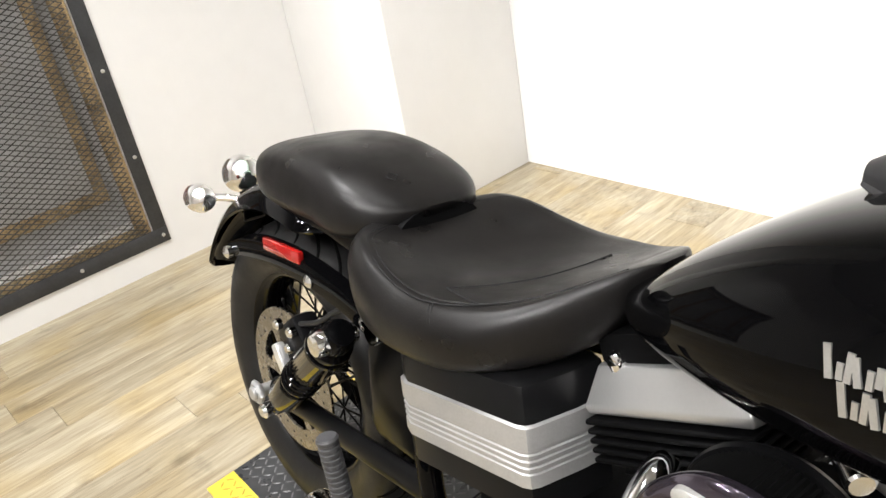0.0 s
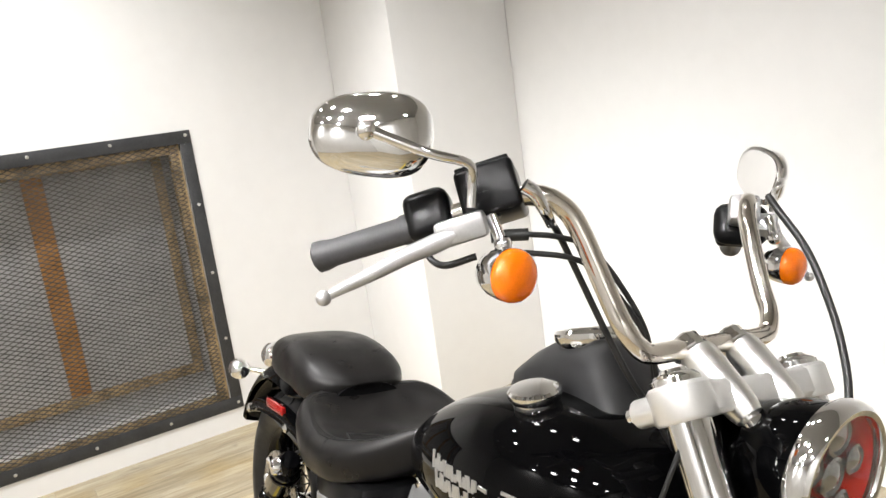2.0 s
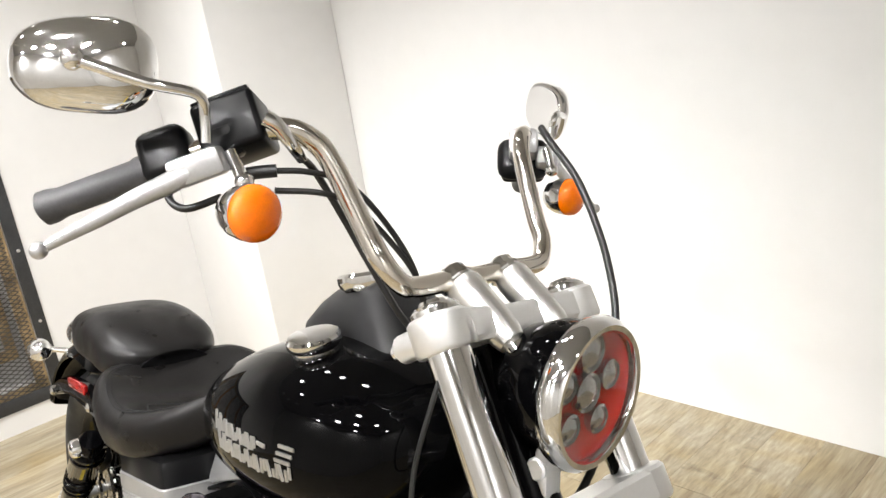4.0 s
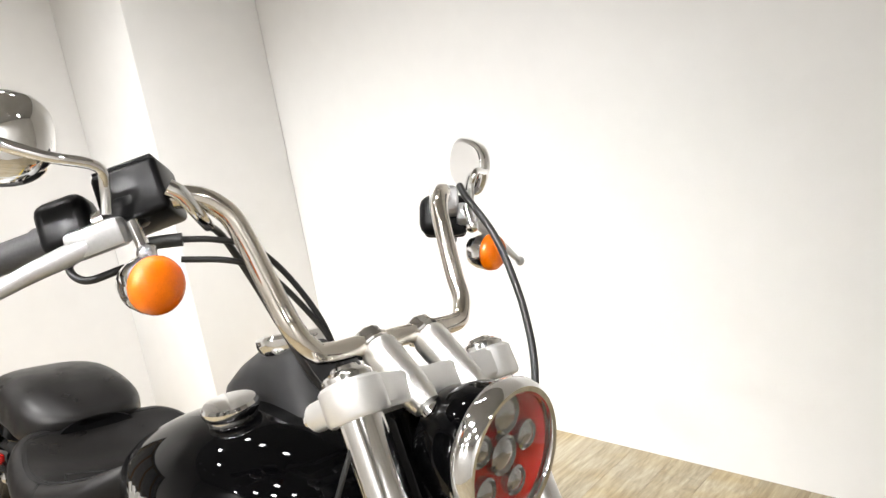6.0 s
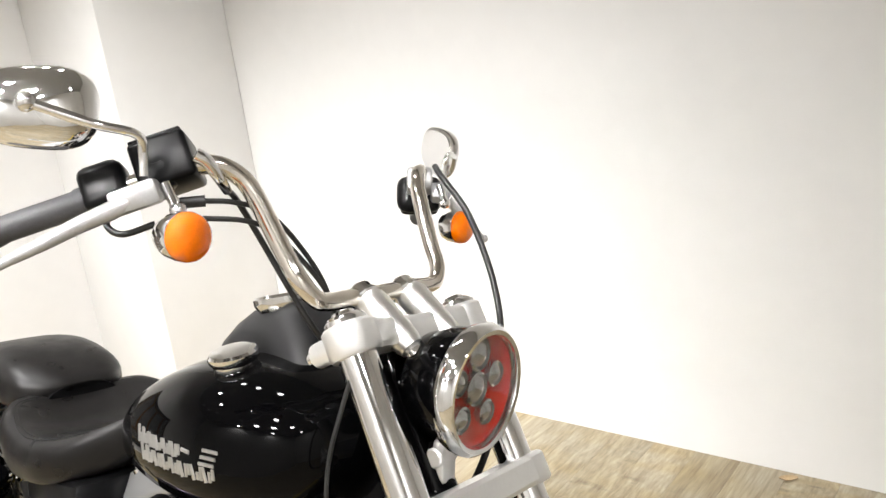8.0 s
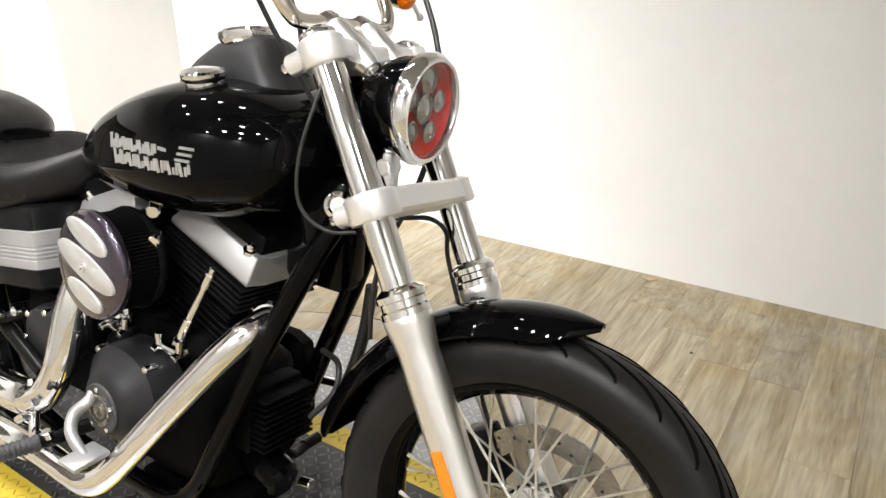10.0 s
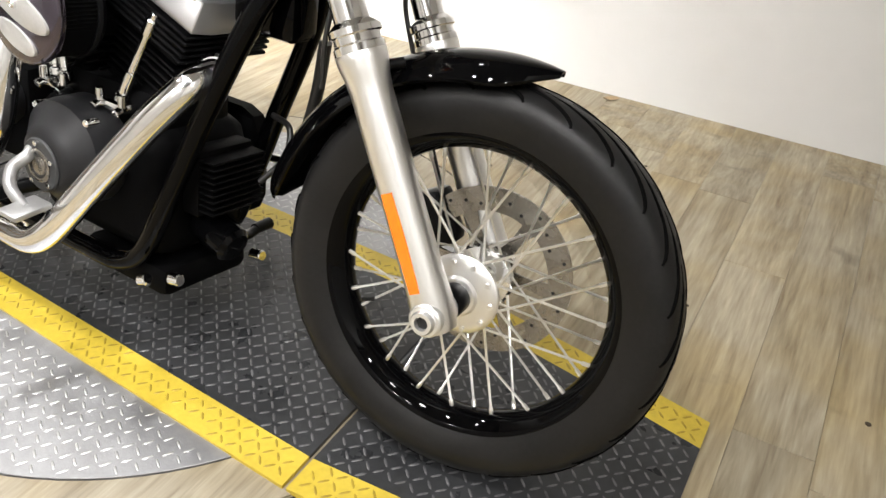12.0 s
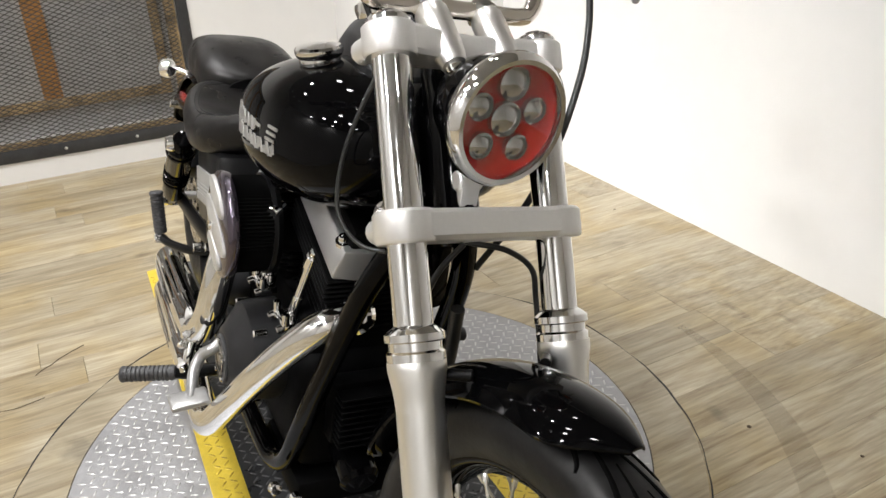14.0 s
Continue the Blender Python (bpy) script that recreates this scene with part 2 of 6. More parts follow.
# ---- mesh tools ----


def make(name, bm, mat, smooth=38):
    mesh = bpy.data.meshes.new(name)
    bmesh.ops.recalc_face_normals(bm, faces=bm.faces)
    bm.to_mesh(mesh)
    bm.free()
    mesh.materials.append(mat)
    if smooth:
        mesh.polygons.foreach_set("use_smooth", [True] * len(mesh.polygons))
        mesh.set_sharp_from_angle(angle=radians(smooth))
    return mesh


def part(name, bm, mat, parent, label="", at=None, smooth=38):
    ob = new(name, make(name, bm, mat, smooth))
    ob.parent = parent
    if at is not None:
        ob.matrix_basis = at
    return tagged(ob, label)


def thing(name, bm, mat, label, category, kind="", group="", smooth=38):
    return tagged(new(name, make(name, bm, mat, smooth)), label, category, group, kind)


def piece(name, mesh, parent, at):
    ob = new(name, mesh)
    ob.parent = parent
    ob.matrix_basis = at
    return ob


def basis(axis, near=(0, 0, 1)):
    """Two unit vectors square to axis."""
    a = Vector(axis).normalized()
    n = Vector(near)
    if abs(a.dot(n)) > 0.95:
        n = Vector((1, 0, 0))
    u = n.cross(a).normalized()
    return a, u, a.cross(u)


def box(bm, lo, hi, bevel=0.0, m=None, seg=2):
    made = bmesh.ops.create_cube(bm, size=1.0)["verts"]
    c, s = (Vector(lo) + Vector(hi)) / 2, Vector(hi) - Vector(lo)
    for v in made:
        v.co = Vector((c[i] + v.co[i] * s[i] for i in range(3)))
    if bevel:
        edges = list({e for v in made for e in v.link_edges})
        made = list({v for f in bmesh.ops.bevel(bm, geom=edges, offset=bevel, segments=seg, profile=0.5, affect="EDGES")["faces"] for v in f.verts} | {v for v in made if v.is_valid})
    if m is not None:
        for v in made:
            v.co = m @ v.co
    return bm


def boxes(*rows, bevel=0.0, m=None):
    bm = bmesh.new()
    for lo, hi in rows:
        box(bm, lo, hi, bevel, m)
    return bm


def skin(bm, rings, cap=True, close=False):
    """Quads between rings of equal length."""
    vs = [[bm.verts.new(p) for p in r] for r in rings]
    n = len(vs[0])
    pairs = list(zip(vs, vs[1:])) + ([(vs[-1], vs[0])] if close else [])
    for a, b in pairs:
        for i in range(n):
            bm.faces.new((a[i], a[(i + 1) % n], b[(i + 1) % n], b[i]))
    if cap and not close:
        bm.faces.new(vs[0])
        bm.faces.new(vs[-1])
    return bm


def lathe(bm, profile, origin, axis, seg=32, near=(0, 0, 1), close=False):
    """Turns (radius, height) pairs about an axis through origin."""
    a, u, w = basis(axis, near)
    o = Vector(origin)
    rings = []
    for r, h in profile:
        r = max(r, 0.0002)
        rings.append([o + a * h + (u * math.cos(k) + w * math.sin(k)) * r for k in (2 * math.pi * i / seg for i in range(seg))])
    return skin(bm, rings, cap=not close, close=close)


def rod(bm, p, q, r, r2=None, seg=14, soft=0.0):
    p, q = Vector(p), Vector(q)
    length = (q - p).length
    r2 = r if r2 is None else r2
    s = soft or min(r, r2) * 0.18
    return lathe(bm, [(r - s, 0), (r, s), (r2, length - s), (r2 - s, length)], p, q - p, seg)


def glide(pts, steps=6):
    """A smooth run of points through pts."""
    pts = [Vector(p) for p in pts]
    ext = [2 * pts[0] - pts[1], *pts, 2 * pts[-1] - pts[-2]]
    out = []
    for i in range(1, len(ext) - 2):
        a, b, c, d = ext[i - 1 : i + 3]
        for k in range(steps):
            t = k / steps
            out.append(0.5 * (2 * b + (c - a) * t + (2 * a - 5 * b + 4 * c - d) * t * t + (3 * b - a - 3 * c + d) * t**3))
    return out + [pts[-1]]


def pipe(bm, pts, r, seg=14, steps=6, flat=1.0):
    """A tube along a smooth run of points; r one radius or one for each point."""
    run = glide(pts, steps)
    rs = [r] * len(run) if isinstance(r, (int, float)) else [float(np.interp(i / steps, range(len(r)), r)) for i in range(len(run))]
    ahead = [(run[min(i + 1, len(run) - 1)] - run[max(i - 1, 0)]).normalized() for i in range(len(run))]
    _, u, w = basis(ahead[0])
    rings = []
    for p, d, rad in zip(run, ahead, rs):
        u = (u - d * u.dot(d)).normalized()
        w = d.cross(u)
        rings.append([p + (u * math.cos(k) * flat + w * math.sin(k)) * rad for k in (2 * math.pi * i / seg for i in range(seg))])
    return skin(bm, rings)


def oval(x, w, top, bottom, n=2.4, seg=28, mid=0.45, cy=0.0, nb=None):
    """A ring in the plane x: half width w, from bottom to top, rounded by n above and nb below."""
    zm = bottom + (top - bottom) * mid
    out = []
    for i in range(seg):
        k = 2 * math.pi * i / seg
        c, s = math.cos(k), math.sin(k)
        e = n if s >= 0 else (nb or n)
        y = math.copysign(abs(c) ** (2 / e), c) * w
        z = math.copysign(abs(s) ** (2 / e), s)
        out.append(Vector((x, cy + y, zm + z * ((top - zm) if z >= 0 else (zm - bottom)))))
    return out


def ball(bm, c, r, sx=1.0, sy=1.0, sz=1.0, seg=16):
    made = bmesh.ops.create_uvsphere(bm, u_segments=seg, v_segments=seg // 2 + 1, radius=r)["verts"]
    for v in made:
        v.co = Vector((v.co.x * sx + c[0], v.co.y * sy + c[1], v.co.z * sz + c[2]))
    return bm

# ---- the room ----
# unseen south and east walls close the room; their pale colour bounces light back
BOUNCE_WALL = material("unseen_bounce_wall", (0.74, 0.735, 0.725), 0.6, grain=(2, 0.1))
thing("floor", boxes(((-2.4, -3.4, FLOOR - 0.12), (4.4, 2.1, FLOOR - 0.006))), SUBFLOOR, "floor of limed oak planks", "floor", "structure", smooth=0)

WX = -1.79
OY0, OY1, OZ0, OZ1 = -1.5, 0.365, 0.10, 1.354
thing(
    "wall_west",
    boxes(
        ((WX - 0.22, -3.4, FLOOR - 0.1), (WX, OY0, CEIL)),
        ((WX - 0.22, OY1, FLOOR - 0.1), (WX, 2.0, CEIL)),
        ((WX - 0.22, OY0, FLOOR - 0.1), (WX, OY1, OZ0)),
        ((WX - 0.22, OY0, OZ1), (WX, OY1, CEIL)),
    ),
    WALL, "white painted wall with a deep window opening", "wall", "structure", smooth=0,
)
NORTH = pose(-1.15, 1.810, 0, 0, 0, -1.5)
thing("wall_north", boxes(((-1.0, 0.0, FLOOR - 0.1), (5.8, 0.15, CEIL)), m=NORTH), WALL, "plain white painted wall", "wall", "structure", smooth=0)
thing("wall_pillar", boxes(((WX + 0.002, 1.168, FLOOR - 0.1), (-1.142, 1.809, CEIL - 0.002)), bevel=0.004), WALL, "white boxed-out corner of the wall", "wall", "structure")
thing("wall_south", boxes(((-2.1, -3.4, FLOOR - 0.1), (4.4, -3.25, CEIL))), BOUNCE_WALL, "unseen plain light grey wall, pale to bounce light", "wall", "structure", smooth=0)
thing("wall_east", boxes(((4.25, -3.25, FLOOR - 0.1), (4.4, 1.6, CEIL))), BOUNCE_WALL, "unseen plain light grey wall, pale to bounce light", "wall", "structure", smooth=0)
thing("ceiling", boxes(((-2.1, -3.4, CEIL), (4.4, 2.1, CEIL + 0.12))), CEILING, "dark painted ceiling", "ceiling", "structure", smooth=0)

# ceiling spot fittings, set at the added fill lamps too
first = None
for sx, sy, _ in SPOTS_AND_FILLS:
    if first is None:
        bm = bmesh.new()
        lathe(bm, [(0.085, 0.0), (0.085, -0.012), (0.065, -0.03), (0.06, -0.012)], (0, 0, 0), (0, 0, 1), 24)
        first = thing("ceiling_spot", bm, CAST, "round recessed ceiling fitting, one at each spot and added fill lamp", "lamp", group="ceiling spots")
        first.matrix_basis = pose(sx, sy, CEIL)
    else:
        copy_thing(first, pose(sx, sy, CEIL))

# window behind expanded mesh
win = thing("window_1", boxes(((WX - 0.26, OY0 - 0.05, OZ0 - 0.02), (WX - 0.222, OY1 + 0.05, OZ1 + 0.02))), PANEL, "grey frosted window set deep in the wall", "window", "structure", smooth=0)
XS = WX - 0.19
for lo, hi in (
    ((XS - 0.03, OY0, 0.225), (XS, 0.31, 0.275)),
    ((XS - 0.03, OY0, 1.290), (XS, 0.31, 1.335)),
):
    part("window_rail", boxes((lo, hi), bevel=0.003), FRAME_TIMBER, win, "weathered timber rail")
for y in (-0.292, 0.265, -0.85, -1.41):
    w = 0.088 if y < 0.2 else 0.045
    part("window_stile", boxes(((XS - 0.032, y, 0.2752), (XS - 0.001, y + w, 1.2898)), bevel=0.003), STUD if y < 0.2 else FRAME_TIMBER, win, "brown timber stud" if y < 0.2 else "weathered timber stile")
part("pane", boxes(((XS - 0.022, OY0 + 0.02, 0.26), (XS - 0.016, 0.29, 1.30))), PANEL, win, "grey frosted pane", smooth=0)

guard = thing("window_guard", boxes(((WX + 0.001, -1.55, 1.346), (WX + 0.007, 0.417, 1.404)), bevel=0.001), STEEL_DARK, "black steel guard frame with expanded mesh screwed over the window", "window guard")
for lo, hi in (
    ((WX + 0.001, -1.55, 0.052), (WX + 0.007, 0.417, 0.112)),
    ((WX + 0.001, 0.362, 0.1121), (WX + 0.007, 0.417, 1.3459)),
    ((WX + 0.001, -1.55, 0.1121), (WX + 0.007, -1.49, 1.3459)),
):
    part("frame_bar", boxes((lo, hi), bevel=0.001), STEEL_DARK, guard)
for lo, hi in (
    ((WX - 0.06, OY1 - 0.05, OZ0), (WX - 0.012, OY1 - 0.004, OZ1)),
    ((WX - 0.06, OY0, OZ1 - 0.05), (WX - 0.012, OY1 - 0.052, OZ1 - 0.004)),
    ((WX - 0.06, OY0, OZ0 + 0.004), (WX - 0.012, OY1 - 0.052, OZ0 + 0.03)),
):
    part("batten", boxes((lo, hi), bevel=0.004), FRAME_TIMBER, guard, "weathered timber batten")
bm = bmesh.new()
lathe(bm, [(0.0, 0.0), (0.0075, 0.0), (0.0075, 0.002), (0.004, 0.0045), (0.0, 0.005)], (0, 0, 0), (1, 0, 0), 12)
screw_mesh = make("screw", bm, SCREW)
for k in range(6):
    for z in (0.082, 1.382):
        piece("screw", screw_mesh, guard, pose(WX + 0.007, 0.394 - 0.325 * k, z))
for z in (0.408, 0.734, 1.06):
    piece("screw", screw_mesh, guard, pose(WX + 0.007, 0.394, z))


def expanded(y0, y1, z0, z1, x, dy, dz, w):
    """Diamond mesh of slanted strands."""
    verts, faces = [], []

    def strand(a, b):
        d = (b - a).normalized()
        s = Vector((0, -d.z, d.y)) * w
        t = Vector((0.0022, 0, 0))
        i = len(verts)
        verts.extend([a - s, a + s, a + s + t, a - s + t, b - s, b + s, b + s + t, b - s + t])
        faces.extend([(i, i + 1, i + 5, i + 4), (i + 1, i + 2, i + 6, i + 5), (i + 2, i + 3, i + 7, i + 6), (i + 3, i, i + 4, i + 7)])

    ny, nz = int((y1 - y0) / dy), int((z1 - z0) / dz)
    for j in range(nz):
        for i in range(ny):
            y, z = y0 + i * dy, z0 + j * dz
            top = Vector((x, y + dy / 2, z + dz / 2))
            strand(Vector((x, y, z)), top)
            strand(top, Vector((x, y + dy, z)))
            strand(Vector((x, y, z)), Vector((x, y + dy / 2, z - dz / 2)))
            strand(Vector((x, y + dy / 2, z - dz / 2)), Vector((x, y + dy, z)))
    mesh = bpy.data.meshes.new("mesh_panel")
    mesh.from_pydata(verts, [], faces)
    mesh.materials.append(MESH)
    return mesh


panel = new("mesh_panel", expanded(-1.5, 0.38, 0.10, 1.364, WX - 0.006, 0.0430, 0.0200, 0.0019))
panel.parent = guard
tagged(panel, "dark expanded steel mesh")

# ---- turntable and tread plates ----
DISC = Vector((0.772, 0.174, 0))
TOP = -0.040
bm = bmesh.new()
lathe(bm, [(0.0, FLOOR + 0.001), (0.66, FLOOR + 0.001), (0.681, FLOOR + 0.001), (0.681, TOP - 0.001), (0.680, TOP), (0.0, TOP)], DISC, (0, 0, 1), 96)
disc = thing("turntable", bm, TREAD_ALU, "round silver aluminium tread-plate turntable set in the floor", "turntable")
bm = bmesh.new()
lathe(bm, [(0.684, FLOOR), (0.684, FLOOR + 0.006), (0.797, FLOOR + 0.006), (0.800, FLOOR + 0.004), (0.800, FLOOR)], DISC, (0, 0, 1), 96, close=True)
ring = thing("turntable_ring", bm, OAK_RING, "oak ring round the turntable", "floor ring", "structure")
# thin black strips stand in for the shade in the open gaps
for r0, wide, wander in ((0.6812, 0.0026, 0.0), (0.8045, 0.0034, 0.0035)):
    rings = []
    for k in range(240):
        a = 2 * math.pi * k / 240
        shift = wander * (math.sin(a * 7 + 1) + 0.7 * math.sin(a * 19) + 0.5 * math.sin(a * 43 + 2)) / 2
        w = wide * (1 + (0.5 * math.sin(a * 11) if wander else 0.0))
        d = Vector((math.cos(a), math.sin(a), 0))
        rings.append([DISC + d * (r0 + shift + du) + Vector((0, 0, FLOOR + dz)) for du, dz in ((0, -0.004), (0, 0.0012), (w, 0.0012), (w, -0.004))])
    part("ring_gap", skin(bmesh.new(), rings, close=True), GAP_SHADE, ring, "black strip for the shaded gap round the ring")


def lozenges(spots, z, length, width, rise, mat, name):
    verts, faces = [], []
    for x, y, turn, zz in spots:
        i = len(verts)
        c, s = math.cos(turn), math.sin(turn)
        for a, b in ((1, 0), (0.55, 0.75), (-0.55, 0.75), (-1, 0), (-0.55, -0.75), (0.55, -0.75)):
            u, v = a * length / 2, b * width / 2
            verts.append((x + u * c - v * s, y + u * s + v * c, z + zz))
        for a in (0.45, -0.45):
            u = a * length / 2
            verts.append((x + u * c, y + u * s, z + zz + rise))
        p, q = i + 6, i + 7
        faces.extend([(i, i + 1, p), (i + 1, i + 2, q, p), (i + 2, i + 3, q), (i + 3, i + 4, q), (i + 4, i + 5, p, q), (i + 5, i, p)])
    mesh = bpy.data.meshes.new(name)
    mesh.from_pydata(verts, [], faces)
    mesh.materials.append(mat)
    mesh.polygons.foreach_set("use_smooth", [True] * len(mesh.polygons))
    return mesh


def bumps(parent, inside, x0, x1, y0, y1, z, mat, pitch=0.0225, slope=None, turn=0.0):
    spots = []
    for i in range(int((x1 - x0) / pitch) + 1):
        for j in range(int((y1 - y0) / pitch) + 1):
            x, y = x0 + i * pitch, y0 + j * pitch
            if inside(x, y):
                spots.append((x, y, turn + radians(45 if (i + j) % 2 else -45), slope(x) if slope else 0.0))
    ob = new("tread", lozenges(spots, z, 0.0225, 0.0062, 0.0015, mat, "tread"))
    ob.parent = parent
    return tagged(ob, "raised tread pattern", kind="stuff")


def near_edge(x):
    return -0.155 - 0.054 * x + (0.070 * (x - 1.448) / 0.575 if x > 1.448 else 0)


def far_edge(x):
    return 0.496 - 0.054 * x - (0.066 * (x - 1.448) / 0.575 if x > 1.448 else 0)


def plate_height(x):
    return -0.034 - 0.008 * max(0, x - 1.75) / 0.27 - 0.008 * max(0, -0.2 - x) / 0.27


bumps(disc, lambda x, y: (x - DISC.x) ** 2 + (y - DISC.y) ** 2 < 0.667**2 and not near_edge(x) - 0.012 < y < far_edge(x) + 0.012, 0.10, 1.52, -0.55, 0.88, TOP, ALU_TOPS, 0.0245, turn=0.25)


def slab(x0, x1, lo, hi, steps=6):
    """A strip of plate between two edge lines."""
    bm = bmesh.new()
    rings = []
    for i in range(steps + 1):
        x = x0 + (x1 - x0) * i / steps
        z = plate_height(x)
        rings.append([(x, lo(x), FLOOR + 0.002), (x, hi(x), FLOOR + 0.002), (x, hi(x), z), (x, lo(x), z)])
    return skin(bm, rings)


for x0, x1 in ((-0.485, 0.062), (0.070, 1.443), (1.452, 2.034)):
    plate = thing("tread_plate", slab(x0, x1, lambda x: near_edge(x) + 0.075, lambda x: far_edge(x) - 0.075), TREAD_BLACK, "black tread plate with yellow edges under the motorcycle", "tread plate", group="tread plates", smooth=20)
    for lo, hi in ((near_edge, lambda x: near_edge(x) + 0.0748), (lambda x: far_edge(x) - 0.0748, far_edge)):
        part("yellow_edge", slab(x0, x1, lo, hi), TREAD_YELLOW, plate, "yellow painted edge", smooth=20)
    bumps(plate, lambda x, y: x0 + 0.012 < x < x1 - 0.012 and near_edge(x) + 0.084 < y < far_edge(x) - 0.084, x0, x1, -0.3, 0.55, 0.0, PALE_TOPS, slope=plate_height)
    bumps(plate, lambda x, y: x0 + 0.012 < x < x1 - 0.012 and (near_edge(x) + 0.012 < y < near_edge(x) + 0.066 or far_edge(x) - 0.066 < y < far_edge(x) - 0.012), x0, x1, -0.3, 0.55, 0.0, SHADED_WORN_YELLOW, slope=plate_height)

# ---- the motorcycle ----
bike = tagged(new("motorcycle"), "black cruiser motorcycle with chrome bars leaning on its side stand", "motorcycle")
bike.matrix_basis = pose(0.002, 0.060, 0.004, -10.75, 0, -2.5)


def about(point, axis, degrees):
    p = Vector(point)
    return Matrix.Translation(p) @ Matrix.Rotation(radians(degrees), 4, Vector(axis).normalized()) @ Matrix.Translation(-p)


RAKE = radians(27.4)
DOWN = Vector((math.sin(RAKE), 0, -math.cos(RAKE)))  # along the fork, downwards
AHEAD = Vector((math.cos(RAKE), 0, math.sin(RAKE)))
STEER = about((1.20, 0, 0.98), -DOWN, 6.3)
BARS = Matrix.Translation((0.002, 0.006, -0.001)) @ about((1.20, 0, 0.98), (1, 0, 0), -1.0) @ about((1.20, 0, 0.98), (0, 0, 1), 7.0)
HANG = Matrix.Translation((0.002, 0.006, -0.001)) @ about((1.20, 0, 0.98), (1, 0, 0), -1.0)  # for what hangs from the bars
FW = Vector((1.607, 0, 0.322))
RW = Vector((-0.190, 0, 0.300))


FA = FW + DOWN * 0.036 + Vector((0.006, 0, 0.006))  # the front axle


def fork(s, y=0.0, f=0.0):
    """A point s metres up the fork line from the axle, y to the side and f ahead."""
    return FW - DOWN * s + Vector((0, y, 0)) + AHEAD * f


# -- wheels --
def tyre_profile(rim, out, w):
    h = out - rim
    return [(rim - 0.006, -w * 0.34), (rim + 0.006, -w * 0.40), (rim + h * 0.35, -w * 0.49), (rim + h * 0.6, -w * 0.5), (rim + h * 0.80, -w * 0.44), (out - h * 0.06, -w * 0.27), (out - h * 0.012, -w * 0.13), (out, 0),
            (out - h * 0.012, w * 0.13), (out - h * 0.06, w * 0.27), (rim + h * 0.80, w * 0.44), (rim + h * 0.6, w * 0.5), (rim + h * 0.35, w * 0.49), (rim + 0.006, w * 0.40), (rim - 0.006, w * 0.34), (rim - 0.02, 0)]


def tread_curve(c, rim, out, w, angle, side, sweep):
    """The line of a curved groove from near the tyre's crown to its shoulder."""
    pts = []
    for k in range(7):
        u = k / 6
        v = side * w * (0.05 + 0.39 * u)
        h = out - rim
        r = out - h * float(np.interp(abs(v) / w, [0, 0.13, 0.27, 0.44, 0.5], [0, 0.012, 0.06, 0.2, 0.4])) - 0.0012
        a = angle + sweep * (1 - u) ** 1.7
        pts.append(c + Vector((math.cos(a) * r, v, math.sin(a) * r)))
    return pts


